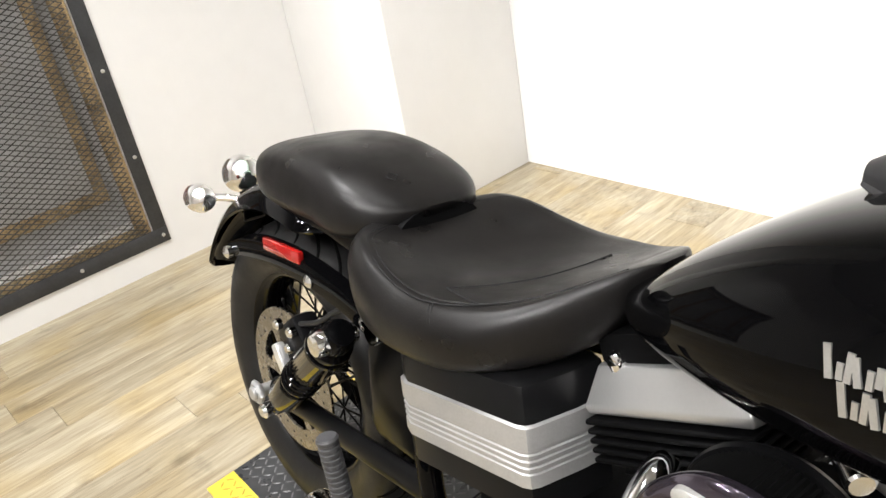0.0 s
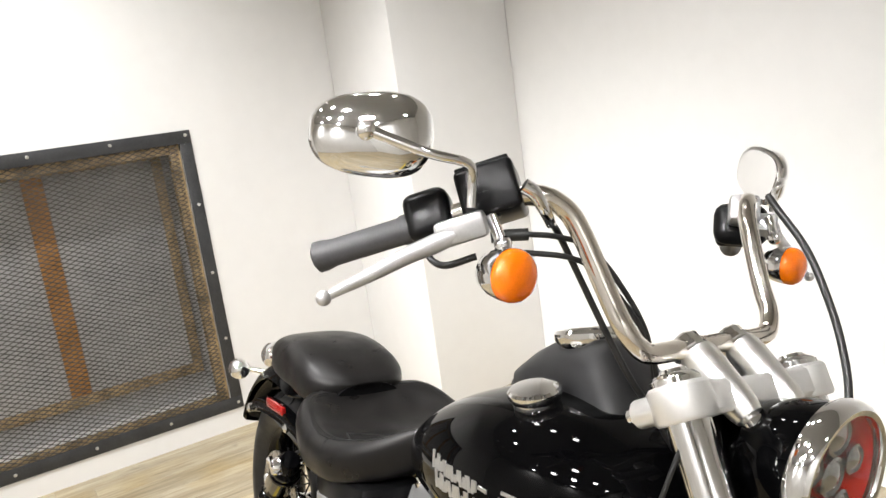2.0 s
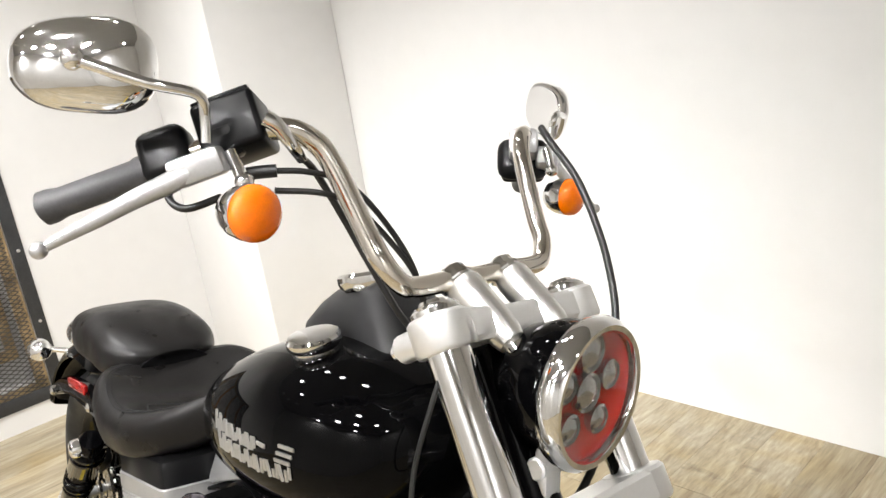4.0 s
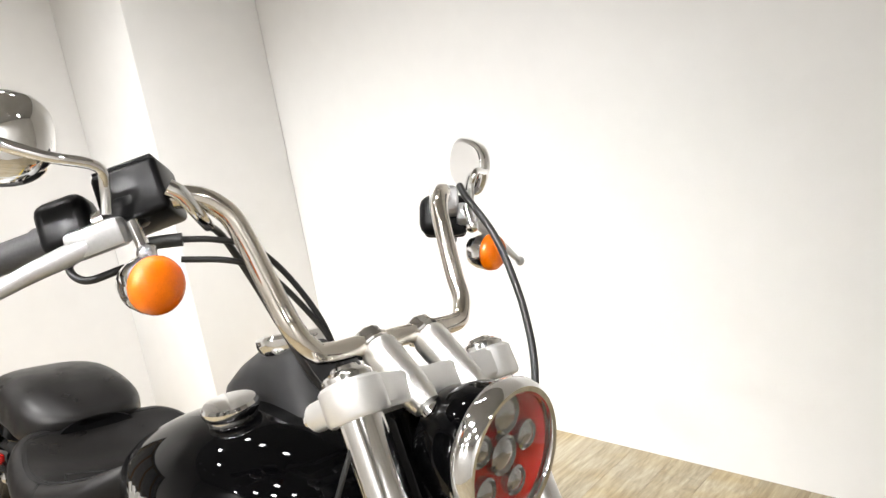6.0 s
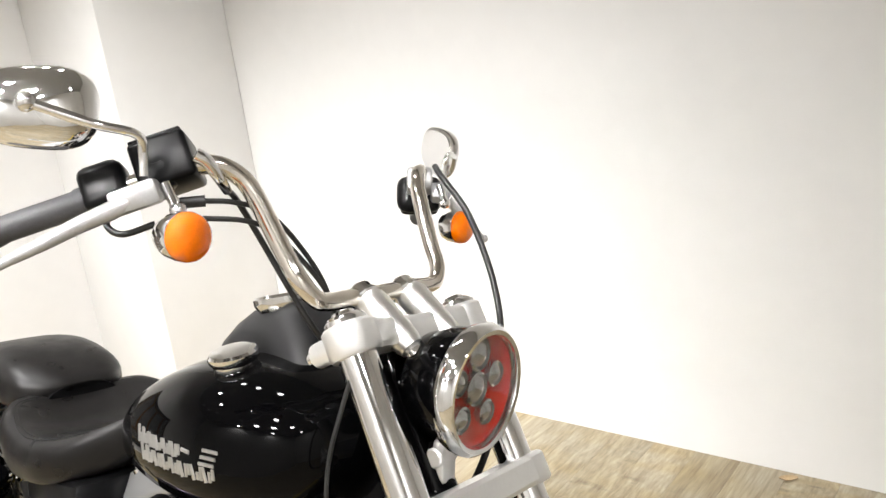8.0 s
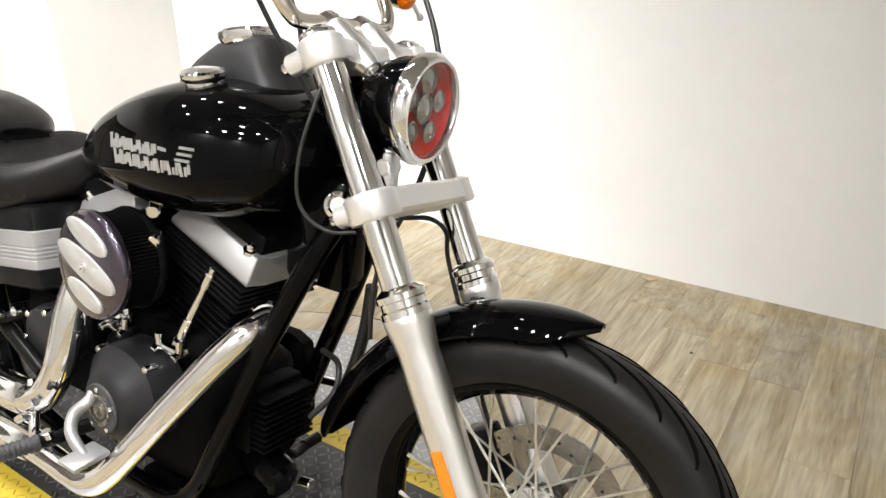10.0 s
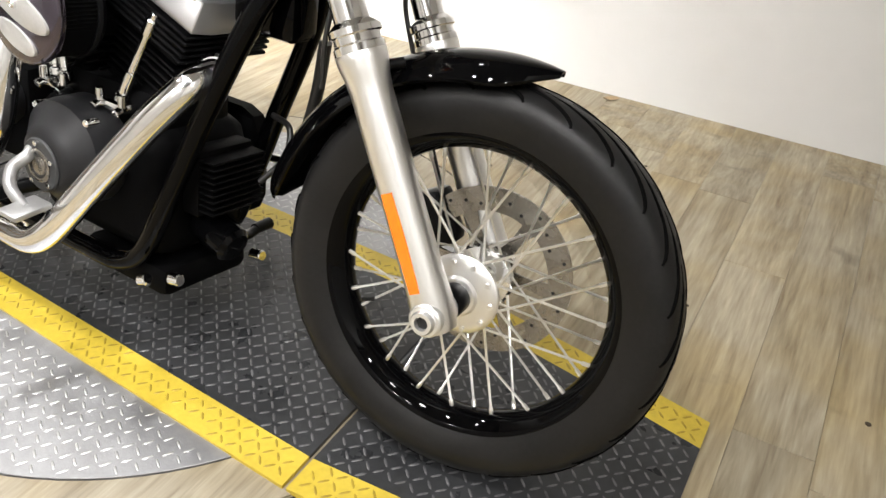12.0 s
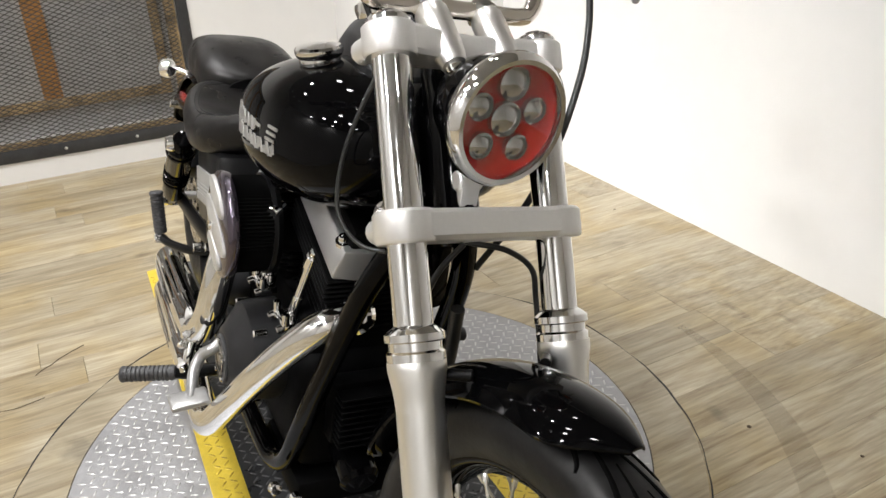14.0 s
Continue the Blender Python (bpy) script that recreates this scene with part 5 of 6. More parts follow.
for x, z in ((-0.082, 0.432), (-0.135, 0.392), (-0.120, 0.468), (-0.070, 0.470)):
    bm = lathe(bmesh.new(), [(0.0, 0.0), (0.011, 0.0), (0.011, 0.010), (0.007, 0.014), (0.0, 0.014)], (x, -0.134, z), (0, -1, 0), 12)
    part("caliper_bolt", bm, CHROME, cal, "bright caliper bolt")
bm = lathe(bmesh.new(), [(0.0, 0.0), (0.017, 0.0), (0.018, 0.004), (0.018, 0.016), (0.0165, 0.020), (0.0, 0.020)], (0.215, -0.135, 0.575), (0, -1, 0), 20)
part("docking_post", bm, CHROME, bike, "chrome docking post")
# black block added to keep the space between wheel and battery dark
bm = boxes(((0.10, -0.10, 0.32), (0.26, 0.10, 0.56)), bevel=0.03)
part("rear_inner_guard", bm, SATIN, bike, "added black filler for the dark space behind the shock")

# -- frame --
bm = bmesh.new()
pipe(bm, [fork(0.72, 0, -0.085), (1.10, 0, 0.76), (0.90, 0, 0.715), (0.62, 0, 0.66), (0.35, 0, 0.62)], 0.030, 14)
for s in (-1, 1):
    pipe(bm, [fork(0.56, s * 0.025, -0.085), (1.240, s * 0.060, 0.700), (1.195, s * 0.085, 0.600), (1.115, s * 0.100, 0.430), (1.035, s * 0.112, 0.250), (0.990, s * 0.118, 0.160), (0.94, s * 0.124, 0.122), (0.86, s * 0.13, 0.116), (0.55, s * 0.13, 0.13), (0.38, s * 0.13, 0.20), (0.32, s * 0.13, 0.36), (0.30, s * 0.13, 0.55), (0.25, s * 0.13, 0.60)], 0.0200, 14, 5)
part("frame", bm, GLOSS, bike, "black tubular frame")
bm = boxes(((1.12, -0.035, 0.60), (1.26, 0.035, 0.80)), bevel=0.02)
part("frame_gusset", bm, GLOSS, bike, "black frame gusset")
bm = bmesh.new()
o = fork(0.545, -0.095, -0.075)
lathe(bm, [(0.0, 0.0), (0.022, 0.0), (0.022, 0.016), (0.016, 0.020), (0.013, 0.014), (0.0, 0.014)], o, (0.5, -1, 0.2), 24)
part("ignition_lock", bm, CHROME, bike, "chrome steering lock", STEER)

# -- engine --
bm = bmesh.new()
box(bm, (0.66, -0.115, 0.135), (1.03, 0.13, 0.40), 0.05, None, 3)
box(bm, (0.74, -0.10, 0.36), (1.00, 0.10, 0.47), 0.03, None, 2)
engine = part("crankcase", bm, ENGINE, bike, "black wrinkle-painted engine case")
bm = bmesh.new()
rings = []
for y, k in ((-0.108, 1.0), (-0.16, 0.985), (-0.178, 0.95), (-0.190, 0.80), (-0.205, 0.62), (-0.213, 0.55), (-0.216, 0.45)):
    ring = []
    for i in range(40):
        a = 2 * math.pi * i / 40
        r = 0.092 + 0.030 * max(0.0, math.cos(a - radians(42))) ** 2 + 0.022 * max(0.0, math.cos(a - radians(125))) ** 3
        e = Vector((0.842 + math.cos(a) * r * k, y, 0.312 + math.sin(a) * r * k))
        ring.append(e)
    rings.append(ring)
skin(bm, rings)
part("cam_cover", bm, CASE, engine, "charcoal cam cover with round badge")
at_badge = Vector((0.842, -0.2155, 0.312))
bm = lathe(bmesh.new(), [(0.0, -0.004), (0.050, -0.002), (0.051, 0.002), (0.048, 0.005), (0.0, 0.005)], at_badge, (0, -1, 0), 36)
cb = part("timer_cover", bm, STEEL_DARK, engine, "round dark timer cover")
bm = lathe(bmesh.new(), [(0.024, 0.0045), (0.032, 0.0045), (0.032, 0.0075), (0.030, 0.0085), (0.026, 0.0085), (0.024, 0.0075)], at_badge, (0, -1, 0), 36, close=True)
part("badge_ring", bm, RAW_STEEL, cb, "silver badge ring")
bm = lathe(bmesh.new(), [(0.0, 0.0045), (0.019, 0.0045), (0.018, 0.0070), (0.011, 0.0065), (0.010, 0.0075), (0.0, 0.0078)], at_badge, (0, -1, 0), 28)
part("badge_disc", bm, RAW_STEEL, cb, "dull steel badge disc")
for k in range(5):
    a = 2 * math.pi * (k + 0.3) / 5
    p = at_badge + Vector((math.cos(a) * 0.041, -0.004, math.sin(a) * 0.041))
    part("badge_screw", rod(bmesh.new(), p, p + Vector((0, -0.006, 0)), 0.0050, seg=10), CHROME, cb)
bm = bmesh.new()
lathe(bm, [(0.0, -0.008), (0.0078, -0.008), (0.0078, 0.016), (0.005, 0.0185), (0.0, 0.0185)], (0, 0, 0), (0, -1, 0), 12)
screw = make("cover_screw", bm, CHROME)
for a, r in ((20, 0.102), (50, 0.118), (85, 0.104), (128, 0.112), (170, 0.088), (215, 0.086), (262, 0.086), (310, 0.086), (345, 0.090)):
    piece("cover_screw", screw, engine, pose(0.842 + math.cos(radians(a)) * r, -0.160, 0.312 + math.sin(radians(a)) * r))

for lean, foot in ((21, Vector((0.905, 0.0, 0.40))), (-21, Vector((0.775, 0.0, 0.40)))):
    m = Matrix.Translation(foot) @ Matrix.Rotation(radians(lean), 4, "Y")
    bm = bmesh.new()
    lathe(bm, [(0.062, 0.0), (0.062, 0.20)], m @ Vector((0, 0, 0)), m.to_3x3() @ Vector((0, 0, 1)), 28)
    cyl = part("cylinder", bm, ENGINE, bike, "black finned engine cylinder")
    for w, ks in ((0.080, range(9)), (0.086, range(9, 13))):
        bm = bmesh.new()
        box(bm, (-w, -w * 0.98, 0.0), (w, w * 0.98, 0.0052), 0.0018, None, 1)
        fin = make("fin", bm, ENGINE)
        for k in ks:
            piece("fin", fin, cyl, m @ pose(0, 0, 0.012 + 0.0155 * k))
    bm = bmesh.new()
    box(bm, (-0.088, -0.080, 0.190), (0.088, 0.080, 0.242), 0.004, m)
    head_part = part("cylinder_head", bm, ENGINE, cyl)
    bm = bmesh.new()
    box(bm, (-0.108, -0.106, 0.0), (0.112, 0.100, 0.0066), 0.0022, None, 1)
    head_fin = make("head_fin", bm, ENGINE)
    for k in range(5):
        piece("head_fin", head_fin, head_part, m @ pose(0, 0, 0.188 + 0.0118 * k))
    # rocker box: a lower cover with sloping sides under a faceted lid
    bm = bmesh.new()
    lowr = [Vector((x, y, 0.246)) for x, y in ((-0.106, -0.098), (0.110, -0.098), (0.116, -0.06), (0.116, 0.096), (-0.112, 0.096), (-0.112, -0.06))]
    midr = [Vector((x, y, 0.256)) for x, y in ((-0.108, -0.100), (0.112, -0.100), (0.118, -0.06), (0.118, 0.10), (-0.114, 0.10), (-0.114, -0.06))]
    topr = [Vector((x, y, 0.302)) for x, y in ((-0.088, -0.082), (0.104, -0.086), (0.110, -0.05), (0.110, 0.085), (-0.098, 0.085), (-0.098, -0.05))]
    skin(bm, [[m @ p for p in r] for r in (lowr, midr, topr)])
    bmesh.ops.bevel(bm, geom=list(bm.edges), offset=0.0035, segments=2, profile=0.5, affect="EDGES")
    rocker = part("rocker_box", bm, ROCKER, bike, "satin aluminium rocker box")
    # the lid is black to stand in for the tank's shadow on it
    lid = boxes(((-0.088, -0.074, 0.300), (0.100, 0.078, 0.338)), bevel=0.006, m=m)
    part("shaded_rocker_lid", lid, ENGINE, rocker, "upper rocker cover, black for the tank's shadow")
    for x, y in ((0.080, -0.081), (-0.062, -0.074)):
        bm = bmesh.new()
        p = m @ Vector((x, y, 0.304))
        q = m @ Vector((x, y - 0.006, 0.330))
        lathe(bm, [(0.0135, -0.006), (0.0135, 0.002), (0.0085, 0.003), (0.0085, 0.011), (0.007, 0.013), (0.004, 0.013), (0.0035, 0.006), (0.0, 0.006)], p, q - p, 16)
        part("rocker_bolt", bm, CHROME, rocker, "chrome rocker box bolt")

for p, q in (((0.926, -0.108, 0.436), (1.020, -0.104, 0.610)), ((0.772, -0.108, 0.440), (0.742, -0.104, 0.600)), ((0.742, -0.108, 0.440), (0.709, -0.102, 0.600))):
    bm = bmesh.new()
    d = (Vector(q) - Vector(p)).normalized()
    rod(bm, p, q, 0.0078, seg=16)
    rod(bm, Vector(p) + d * 0.02, Vector(p) + d * 0.07, 0.0098, seg=16)
    rod(bm, Vector(q) - d * 0.045, Vector(q) - d * 0.012, 0.0118, seg=16)
    rod(bm, p, Vector(p) + d * 0.016, 0.0130, seg=16)
    part("pushrod_tube", bm, CHROME, bike, "chrome pushrod tube")
for x in (0.926, 0.762):
    bm = bmesh.new()
    box(bm, (x - 0.036, -0.134, 0.422), (x + 0.036, -0.094, 0.440), 0.006)
    for k in (-0.030, 0.030):
        rod(bm, (x + k, -0.128, 0.434), (x + k, -0.128, 0.458), 0.0075, seg=10)
        rod(bm, (x + k, -0.130, 0.430), (x + k, -0.144, 0.425), 0.008, seg=10)
    part("tappet_block", bm, CHROME, bike, "chrome tappet block")

# air cleaner
AC = Vector((0.842, -0.226, 0.597))
bm = bmesh.new()
n = 168
rings = []
for y in (AC.y + 0.078, AC.y + 0.012):
    rings.append([Vector((AC.x + math.cos(2 * math.pi * i / n) * (0.0865 + 0.0045 * (i % 2)), y, AC.z + math.sin(2 * math.pi * i / n) * (0.0865 + 0.0045 * (i % 2)))) for i in range(n)])
skin(bm, rings)
air = part("air_cleaner", bm, FILTER, bike, "round air cleaner with smoked cover and pleated filter", smooth=10)
bm = bmesh.new()
lathe(bm, [(0.085, -0.016), (0.099, -0.012), (0.101, -0.002), (0.098, 0.004), (0.090, 0.008), (0.05, 0.011), (0.0, 0.012)], AC, (0, -1, 0), 56)
part("air_cleaner_cover", bm, DARK_CHROME, air, "smoked chrome cover")
bm = bmesh.new()
lathe(bm, [(0.0, -0.076), (0.088, -0.076), (0.095, -0.074), (0.097, -0.082), (0.092, -0.092), (0.0, -0.096)], AC, (0, -1, 0), 48)
part("air_backplate", bm, SATIN, air, "black air cleaner backplate")
bm = pipe(bmesh.new(), [AC + Vector((-0.005, 0.090, -0.01)), AC + Vector((-0.004, 0.150, -0.02)), AC + Vector((-0.003, 0.205, -0.02))], 0.042, 20)
part("intake_tube", bm, ENGINE, air, "black intake tube")
tilt = radians(-20)
for off, la, lb in ((0.056, 0.060, 0.0205), (0.0, 0.086, 0.026), (-0.054, 0.053, 0.019)):
    bm = bmesh.new()
    cc = Vector((AC.x + off * 0.10, 0, AC.z + off))
    rings = []
    for y, k in ((AC.y - 0.0045, 1.02), (AC.y - 0.0130, 1.0), (AC.y - 0.0142, 0.95), (AC.y - 0.0144, 0.05)):
        rings.append([Vector((cc.x + (math.cos(a) * la * math.cos(tilt) - math.sin(a) * lb * math.sin(tilt)) * k, y, cc.z + (math.cos(a) * la * math.sin(tilt) + math.sin(a) * lb * math.cos(tilt)) * k)) for a in (2 * math.pi * i / 32 for i in range(32))])
    skin(bm, rings)
    part("cover_insert", bm, INSERT, air, "brushed steel oval insert")
bm = bmesh.new()
lathe(bm, [(0.0, 0.013), (0.0075, 0.013), (0.0075, 0.019), (0.005, 0.022), (0.0, 0.018)], AC, (0, -1, 0), 14)
part("cover_screw", bm, CHROME, air)
for p, q in (((0.895, -0.130, 0.650), (0.920, -0.156, 0.643)), ((0.88, -0.12, 0.70), (0.905, -0.145, 0.695))):
    part("breather_bolt", rod(bmesh.new(), p, q, 0.013, seg=14), CHROME, air, "chrome breather bolt")

# gearbox and side cover
bm = boxes(((0.40, -0.12, 0.22), (0.66, 0.12, 0.44)), bevel=0.035)
gear = part("gearbox", bm, ENGINE, bike, "black gearbox")
bm = bmesh.new()
rings = [[Vector((0.560 + math.cos(a) * (0.085 if math.cos(a) > 0 else 0.075) * k, y, 0.362 + math.sin(a) * 0.066 * k)) for a in (2 * math.pi * i / 28 for i in range(28))] for y, k in ((-0.115, 1.0), (-0.150, 0.98), (-0.165, 0.90), (-0.170, 0.75))]
skin(bm, rings)
part("gearbox_cover", bm, CASE, gear, "charcoal gearbox side cover")
for a in range(0, 360, 60):
    piece("cover_screw", screw, gear, pose(0.560 + math.cos(radians(a + 20)) * 0.070, -0.152, 0.362 + math.sin(radians(a + 20)) * 0.056))

# battery cover with a ribbed silver band
CV = Matrix.Translation((0, 0, -0.032)) @ about((0.45, 0, 0.58), (0, 1, 0), -9)


def cover_ring(z, grow):
    x0, x1, y = 0.300 - grow, 0.565 + grow, -0.175 - grow
    pts = [(x0, -0.05), (x0, y + 0.030), (x0 + 0.012, y + 0.010), (x0 + 0.035, y), (x1 - 0.016, y), (x1 - 0.005, y + 0.004), (x1, y + 0.014), (x1 + 0.012, -0.10), (x1 + 0.016, -0.05)]
    return [CV @ Vector((px, py, z)) for px, py in pts]


bm = skin(bmesh.new(), [cover_ring(0.480, -0.008), cover_ring(0.486, 0.0), cover_ring(0.640, 0.0), cover_ring(0.652, -0.004), cover_ring(0.658, -0.016)])
cover = part("battery_cover", bm, PLASTIC, bike, "black battery cover with ribbed silver band")
bm = bmesh.new()
zs = [(0.524, 0.0), (0.526, 0.0035)]
for k in range(4):
    zs += [(0.543 + 0.0085 * k, 0.0035), (0.5445 + 0.0085 * k, 0.0018), (0.5475 + 0.0085 * k, 0.0018), (0.549 + 0.0085 * k, 0.0035)]
zs += [(0.6035, 0.0035), (0.606, 0.0)]
skin(bm, [cover_ring(z, g_) for z, g_ in zs])
part("silver_band", bm, BRUSHED, cover, "ribbed silver band", smooth=25)

# exhaust
def exhaust(name, pts, radii, label):
    return part(name, pipe(bmesh.new(), pts, radii, 24, 8), CHROME, bike, label)


exhaust("exhaust_pipe", [(1.085, -0.030, 0.515), (1.120, -0.075, 0.530), (1.118, -0.122, 0.512), (1.075, -0.160, 0.450), (1.010, -0.198, 0.358), (0.940, -0.228, 0.262), (0.890, -0.243, 0.202), (0.840, -0.246, 0.170), (0.770, -0.240, 0.160), (0.64, -0.229, 0.154), (0.50, -0.223, 0.144)], [0.022, 0.024, 0.0265, 0.027, 0.027, 0.027, 0.027, 0.027, 0.027, 0.028, 0.029], "chrome front exhaust pipe")
exhaust("exhaust_pipe", [(0.700, -0.070, 0.580), (0.705, -0.120, 0.575), (0.712, -0.165, 0.535), (0.712, -0.190, 0.470), (0.706, -0.203, 0.400), (0.692, -0.213, 0.335), (0.655, -0.224, 0.278), (0.59, -0.222, 0.249), (0.50, -0.219, 0.241)], [0.022, 0.025, 0.029, 0.031, 0.0315, 0.0315, 0.031, 0.0305, 0.0305], "chrome rear exhaust pipe")
for a, b in (((0.60, -0.222, 0.250), (0.090, -0.205, 0.206)), ((0.62, -0.228, 0.152), (0.080, -0.205, 0.108))):
    a, b = Vector(a), Vector(b)
    d = b - a
    bm = bmesh.new()
    L = d.length
    lathe(bm, [(0.031, 0.0), (0.034, 0.01), (0.037, 0.06), (0.040, 0.14), (0.041, L - 0.02), (0.0405, L - 0.004), (0.039, L), (0.034, L), (0.032, L - 0.06), (0.0, L - 0.07)], a, d, 32)
    mf = part("muffler", bm, CHROME, bike, "chrome staggered muffler")
    bm = bmesh.new()
    for k in range(6):
        o = math.radians(-30 + 22 * k)
        _, u, w = basis(d)
        side = Vector((0, -1, 0)) * math.cos(o) + Vector((0, 0, 1)) * math.sin(o)
        side = (side - d.normalized() * side.dot(d.normalized())).normalized()
        pipe(bm, [a + d * t + side * 0.0400 for t in (0.28, 0.5, 0.75, 0.93)], [0.002, 0.0045, 0.0045, 0.002], 6, 3)
    part("muffler_rib", bm, CHROME, mf, "raised chrome ribs")
bm = bmesh.new()
for x, z in ((0.62, 0.255), (0.66, 0.30)):
    rod(bm, (x, -0.258, z - 0.03), (x + 0.03, -0.258, z - 0.01), 0.009, seg=10)
pipe(bm, [(0.60, -0.215, 0.29), (0.64, -0.235, 0.25), (0.66, -0.25, 0.20), (0.64, -0.24, 0.15)], 0.010, 10)
part("exhaust_clamp", bm, CHROME, bike, "chrome exhaust clamp")
bm = bmesh.new()
rod(bm, (1.095, -0.040, 0.520), (1.110, -0.060, 0.526), 0.034, seg=20)
part("exhaust_flange", bm, CHROME, bike, "chrome exhaust flange")

# controls
def peg(name, p, q, label):
    bm = bmesh.new()
    p, q = Vector(p), Vector(q)
    L = (q - p).length
    prof = [(0.008, 0.0), (0.015, 0.002)]
    k = 0.008
    while k < L - 0.012:
        prof += [(0.0165, k), (0.0165, k + 0.004), (0.0145, k + 0.005), (0.0145, k + 0.008)]
        k += 0.009
    prof += [(0.0165, L - 0.010), (0.0175, L - 0.004), (0.015, L), (0.0, L)]
    lathe(bm, prof, p, q - p, 20)
    return part(name, bm, GRIP, bike, label)


pf = peg("foot_peg", (0.757, -0.288, 0.240), (0.716, -0.392, 0.226), "black ribbed rubber foot peg")
bm = bmesh.new()
pipe(bm, [(0.758, -0.292, 0.240), (0.762, -0.265, 0.238), (0.76, -0.22, 0.24), (0.78, -0.14, 0.25)], [0.012, 0.012, 0.014, 0.016], 12)
part("peg_mount", bm, SATIN, pf)
bm = bmesh.new()
lathe(bm, [(0.0, 0.0), (0.011, 0.0), (0.011, 0.012), (0.008, 0.015), (0.0, 0.015)], (0.763, -0.276, 0.248), (0, -0.3, 1), 14)
part("peg_bolt", bm, CHROME, pf, "chrome peg bolt")
bm = bmesh.new()
pipe(bm, [(0.790, -0.195, 0.338), (0.822, -0.226, 0.328), (0.809, -0.250, 0.304), (0.822, -0.266, 0.278), (0.858, -0.276, 0.266), (0.898, -0.284, 0.262)], [0.011, 0.011, 0.0115, 0.0115, 0.011, 0.010], 14)
pedal = part("brake_pedal", bm, BRUSHED, bike, "grey brake pedal")
bm = bmesh.new()
box(bm, (0.872, -0.324, 0.258), (0.926, -0.252, 0.270), 0.005, about((0.90, -0.288, 0.264), (1, 0, 0), 8))
part("pedal_pad", bm, BRUSHED, pedal, "flat grey pedal pad")
pr = peg("passenger_peg", (0.264, -0.252, 0.355), (0.247, -0.262, 0.462), "black ribbed folded passenger peg")
bm = bmesh.new()
pipe(bm, [(0.272, -0.250, 0.345), (0.325, -0.238, 0.350), (0.41, -0.20, 0.364), (0.47, -0.15, 0.385)], [0.012, 0.010, 0.011, 0.013], 12)
part("peg_mount", bm, SATIN, pr, "black peg arm")
bm = bmesh.new()
part("peg_bolt", rod(bm, (0.276, -0.248, 0.345), (0.276, -0.270, 0.346), 0.012, seg=14), CHROME, pr, "chrome peg bolt")
for x, y, z in ((0.44, -0.185, 0.385), (0.48, -0.165, 0.40)):
    part("peg_bolt", rod(bmesh.new(), (x, y, z), (x, y - 0.02, z), 0.011, seg=14), CHROME, pr, "chrome peg bolt")
lf = peg("foot_peg", (0.80, 0.24, 0.27), (0.80, 0.36, 0.28), "black ribbed rubber foot peg")
bm = pipe(bmesh.new(), [(0.80, 0.25, 0.27), (0.80, 0.19, 0.26), (0.80, 0.11, 0.24)], 0.012, 12)
part("peg_mount", bm, SATIN, lf)
bm = pipe(bmesh.new(), [(1.15, 0.20, 0.31), (1.05, 0.21, 0.29), (0.95, 0.20, 0.28), (0.85, 0.17, 0.27)], 0.010, 12)
part("shift_lever", bm, CHROME, bike, "chrome shift lever")
# rear master cylinder and rod along the lower frame
bm = bmesh.new()
pipe(bm, [(0.60, -0.19, 0.30), (0.50, -0.18, 0.33), (0.42, -0.17, 0.35)], 0.016, 12)
part("rear_brake_cylinder", bm, SATIN, bike, "black rear brake cylinder")

# oil cooler, rectifier and sump at the front of the engine
bm = bmesh.new()
box(bm, (1.040, -0.070, 0.245), (1.085, 0.070, 0.375), 0.008)
reg = part("voltage_regulator", bm, ENGINE, bike, "black finned voltage regulator")
bm = bmesh.new()
box(bm, (1.080, -0.066, 0.0), (1.120, 0.066, 0.0045), 0.001, None, 1)
fin = make("regulator_fin", bm, ENGINE)
for k in range(9):
    piece("regulator_fin", fin, reg, pose(0, 0, 0.258 + 0.0125 * k))
bm = bmesh.new()
lathe(bm, [(0.0, 0.0), (0.034, 0.002), (0.038, 0.012), (0.038, 0.09), (0.030, 0.10), (0.0, 0.10)], (1.04, -0.02, 0.22), (0.7, 0, -0.25), 28)
part("oil_filter", bm, GLOSS, bike, "black oil filter")
bm = boxes(((0.80, -0.11, 0.066), (1.04, 0.11, 0.13)), bevel=0.018)
part("oil_pan", bm, ENGINE, bike, "dark oil pan")
for p, q in (((1.02, -0.150, 0.120), (1.04, -0.150, 0.128)), ((1.075, -0.125, 0.135), (1.10, -0.125, 0.140)), ((1.10, 0.06, 0.135), (1.13, 0.06, 0.140))):
    part("mount_bolt", rod(bmesh.new(), p, q, 0.012, seg=12), CHROME, bike, "chrome mounting bolt")
cable("engine_hose", [(1.255, 0.055, 0.60), (1.235, 0.065, 0.50), (1.20, 0.075, 0.40), (1.165, 0.075, 0.33)], 0.012, "ribbed black hose", None)
cable("engine_hose", [(1.14, 0.06, 0.44), (1.19, 0.05, 0.43), (1.20, 0.03, 0.38), (1.17, 0.0, 0.33)], 0.006, "black wire loop", None)
# side stand on the far side
bm = bmesh.new()
pipe(bm, [(0.95, 0.13, 0.145), (0.94, 0.20, 0.075), (0.93, 0.262, 0.072)], 0.012, 12)
rod(bm, (0.93, 0.245, 0.0725), (0.93, 0.300, 0.0745), 0.014)
part("side_stand", bm, SATIN, bike, "black side stand")
bm = boxes(((0.62, 0.13, 0.16), (1.02, 0.20, 0.40)), bevel=0.05)
part("primary_cover", bm, ENGINE, bike, "dark primary cover")

# ---- floor planks ----
floor = bpy.data.objects["floor"]
bm = bmesh.new()
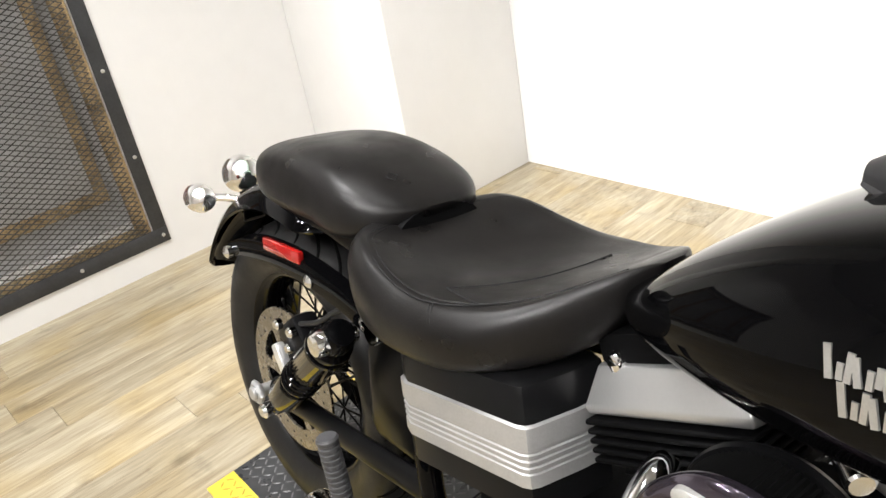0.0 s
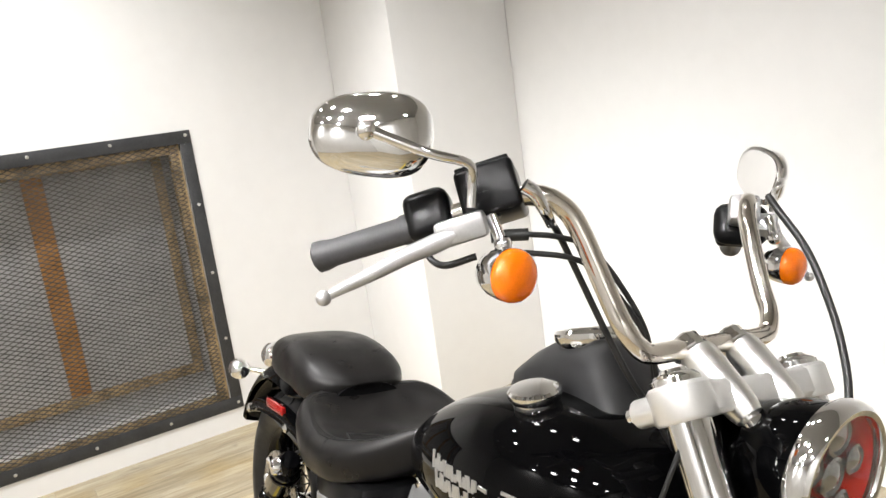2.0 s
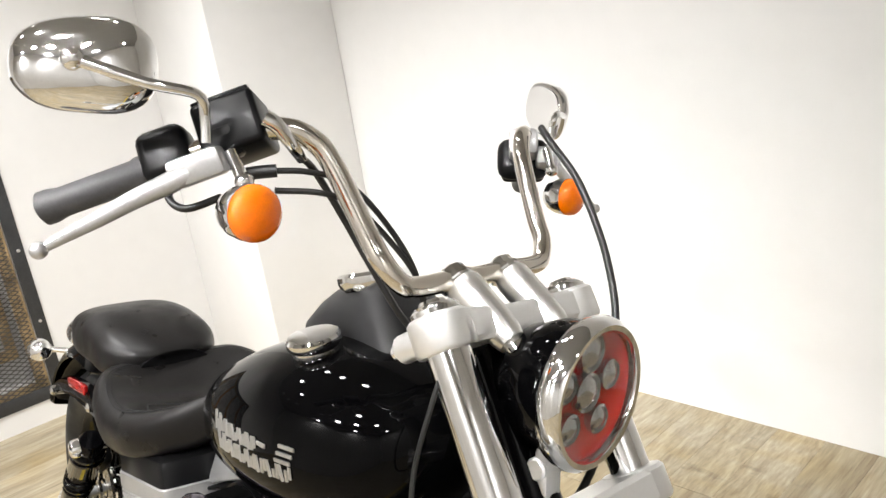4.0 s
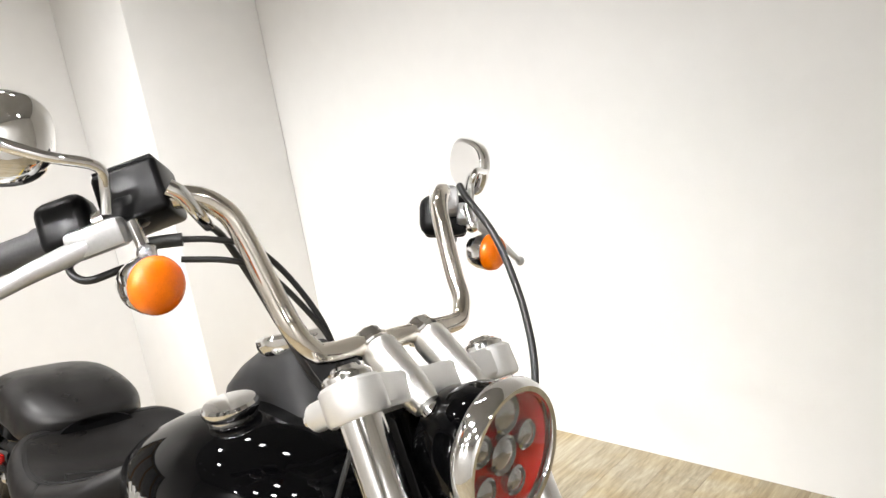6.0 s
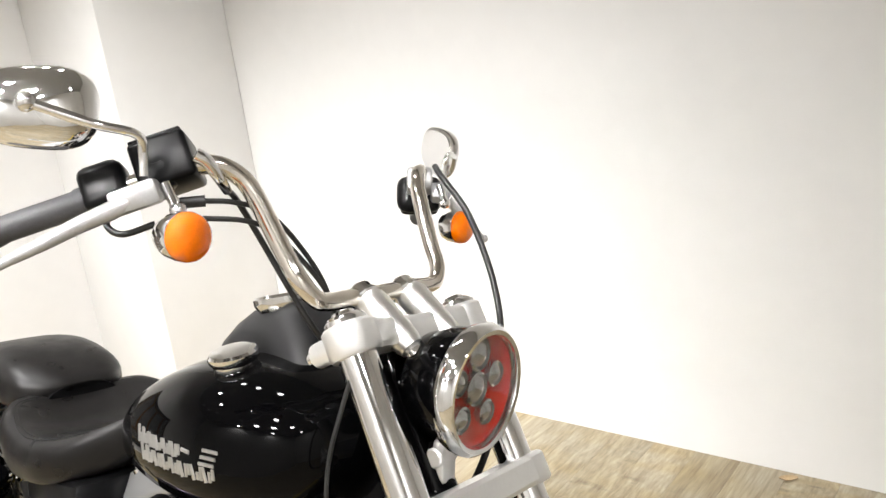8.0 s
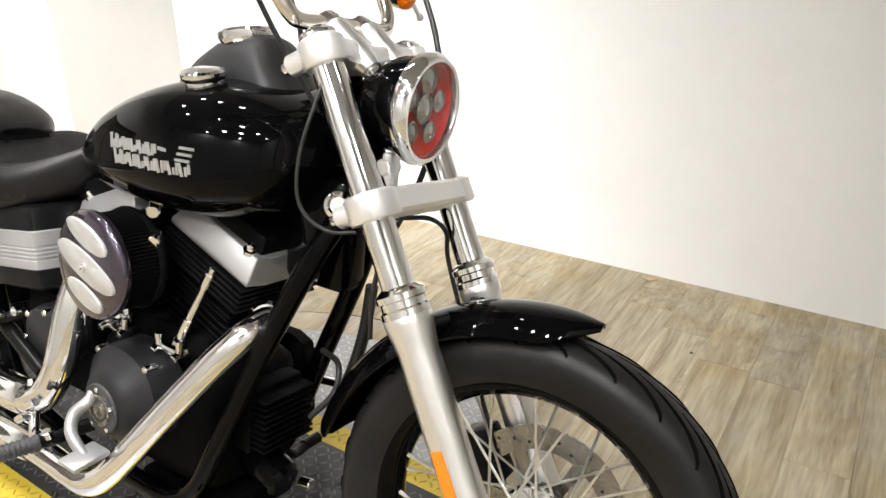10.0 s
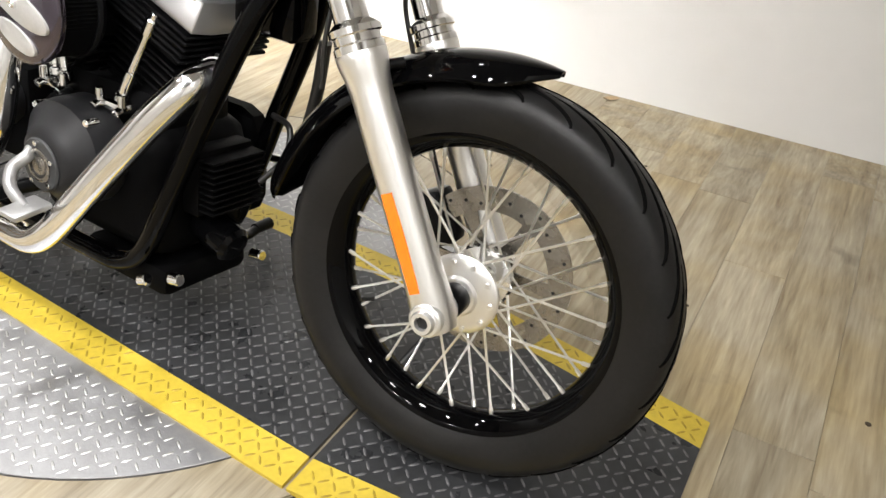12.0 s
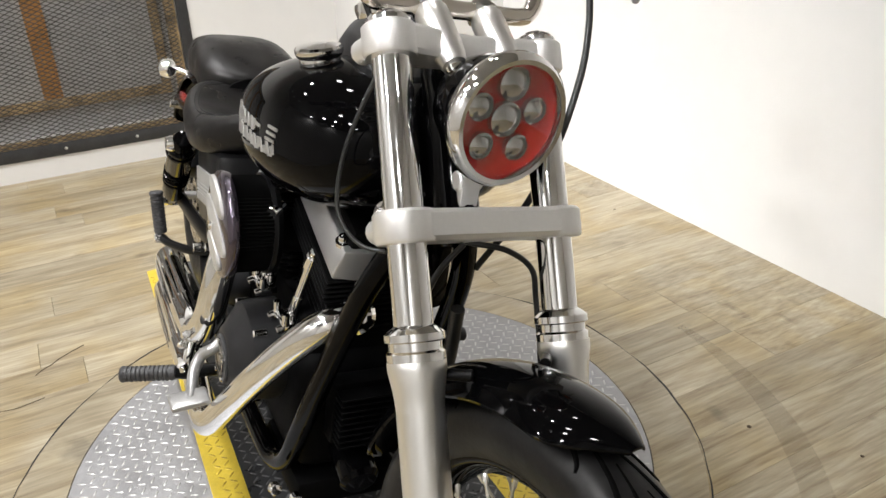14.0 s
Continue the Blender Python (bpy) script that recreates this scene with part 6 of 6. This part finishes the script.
box(bm, (-0.0748, -0.5995, -0.006), (0.0748, 0.5995, 0.0), 0.0008, seg=1)
plank = make("plank", bm, OAK, 0)
rng = random.Random(4)
for i in range(41):
    x = -1.75 + 0.15 * i
    end = 1.875 - 0.0262 * (x + 1.15)
    y = -3.2 - rng.random() * 1.1
    while y - 0.6 < end:
        lo, hi = max(y - 0.6, -3.24), min(y + 0.6, end)
        if hi - lo > 0.03:
            piece("plank", plank, floor, pose(x, (lo + hi) / 2, FLOOR) @ Matrix.Diagonal((1, (hi - lo) / 1.2, 1, 1)))
        y += 1.2

# a dry leaf by the wall
bm = bmesh.new()
rings = []
for k in range(7):
    u = k / 6
    wd = 0.003 + 0.014 * math.sin(u * math.pi)
    z = 0.001 + 0.006 * abs(u - 0.4)
    rings.append([(u * 0.055, -wd, z + 0.004), (u * 0.055, 0, z), (u * 0.055, wd, z + 0.003), (u * 0.055, wd * 0.98, z + 0.0042), (u * 0.055, 0, z + 0.0012), (u * 0.055, -wd * 0.98, z + 0.0052)])
skin(bm, rings)
leaf = thing("dry_leaf", bm, material("dry_leaf_brown", (0.42, 0.30, 0.17), 0.7, grain=(60, 0.3)), "small curled dry leaf on the oak floor", "leaf")
leaf.matrix_basis = pose(1.31, 1.690, FLOOR, 0, 0, 25)

# hairline cracks and chips in the boards
CRACK = material("dark_floor_crack", (0.05, 0.035, 0.02), 0.9, grain=(90, 0.4))
for pts in (((0.010, -0.520), (-0.010, -0.500), (-0.028, -0.473), (-0.046, -0.456), (-0.062, -0.431), (-0.078, -0.405), (-0.090, -0.382)), ((0.150, -0.66), (0.147, -0.609), (0.153, -0.58), (0.150, -0.555), (0.140, -0.504))):
    run = glide([(x, y, FLOOR + 0.0003) for x, y in pts], 4)
    rings = [[p + Vector((-0.0016, -0.0012, 0)), p + Vector((0.0016, 0.0012, 0)), p + Vector((0.0016, 0.0012, 0.0005)), p + Vector((-0.0016, -0.0012, 0.0005))] for p in run]
    part("crack", skin(bmesh.new(), rings), CRACK, floor, "hairline crack")
for x, y, r in ((2.301, 0.489, 0.007), (1.203, 1.013, 0.006), (1.896, 0.665, 0.005), (1.60, 1.28, 0.006), (1.41, 1.15, 0.005), (-0.02, 1.62, 0.005)):
    part("chip", lathe(bmesh.new(), [(0.0, 0.0), (r, 0.0), (r * 0.8, 0.0006), (0.0, 0.0008)], (x, y, FLOOR + 0.0002), (0.1, 0, 1), 9), CRACK, floor, "dark chip")

# a faint tyre mark curving round the turntable
MARK_R = 1.03
TYRE_MARK = material("faint_tyre_mark", (0.10, 0.07, 0.035), 0.6, grain=(7, 0.5), alpha=0.06)
bm = bmesh.new()
arcs = []
for k in range(41):
    a = radians(12 + 78 * k / 40)
    wd = 0.036 * (0.35 + 0.65 * math.sin(math.pi * k / 40))
    d = Vector((math.cos(a), math.sin(a), 0))
    o = Vector((DISC.x, DISC.y, FLOOR + 0.0004))
    arcs.append([o + d * (MARK_R - wd), o + d * (MARK_R + wd), o + d * (MARK_R + wd * 0.9) + Vector((0, 0, 0.0003)), o + d * (MARK_R - wd * 0.9) + Vector((0, 0, 0.0003))])
skin(bm, arcs)
part("tyre_mark", bm, TYRE_MARK, floor, "faint dark tyre mark")
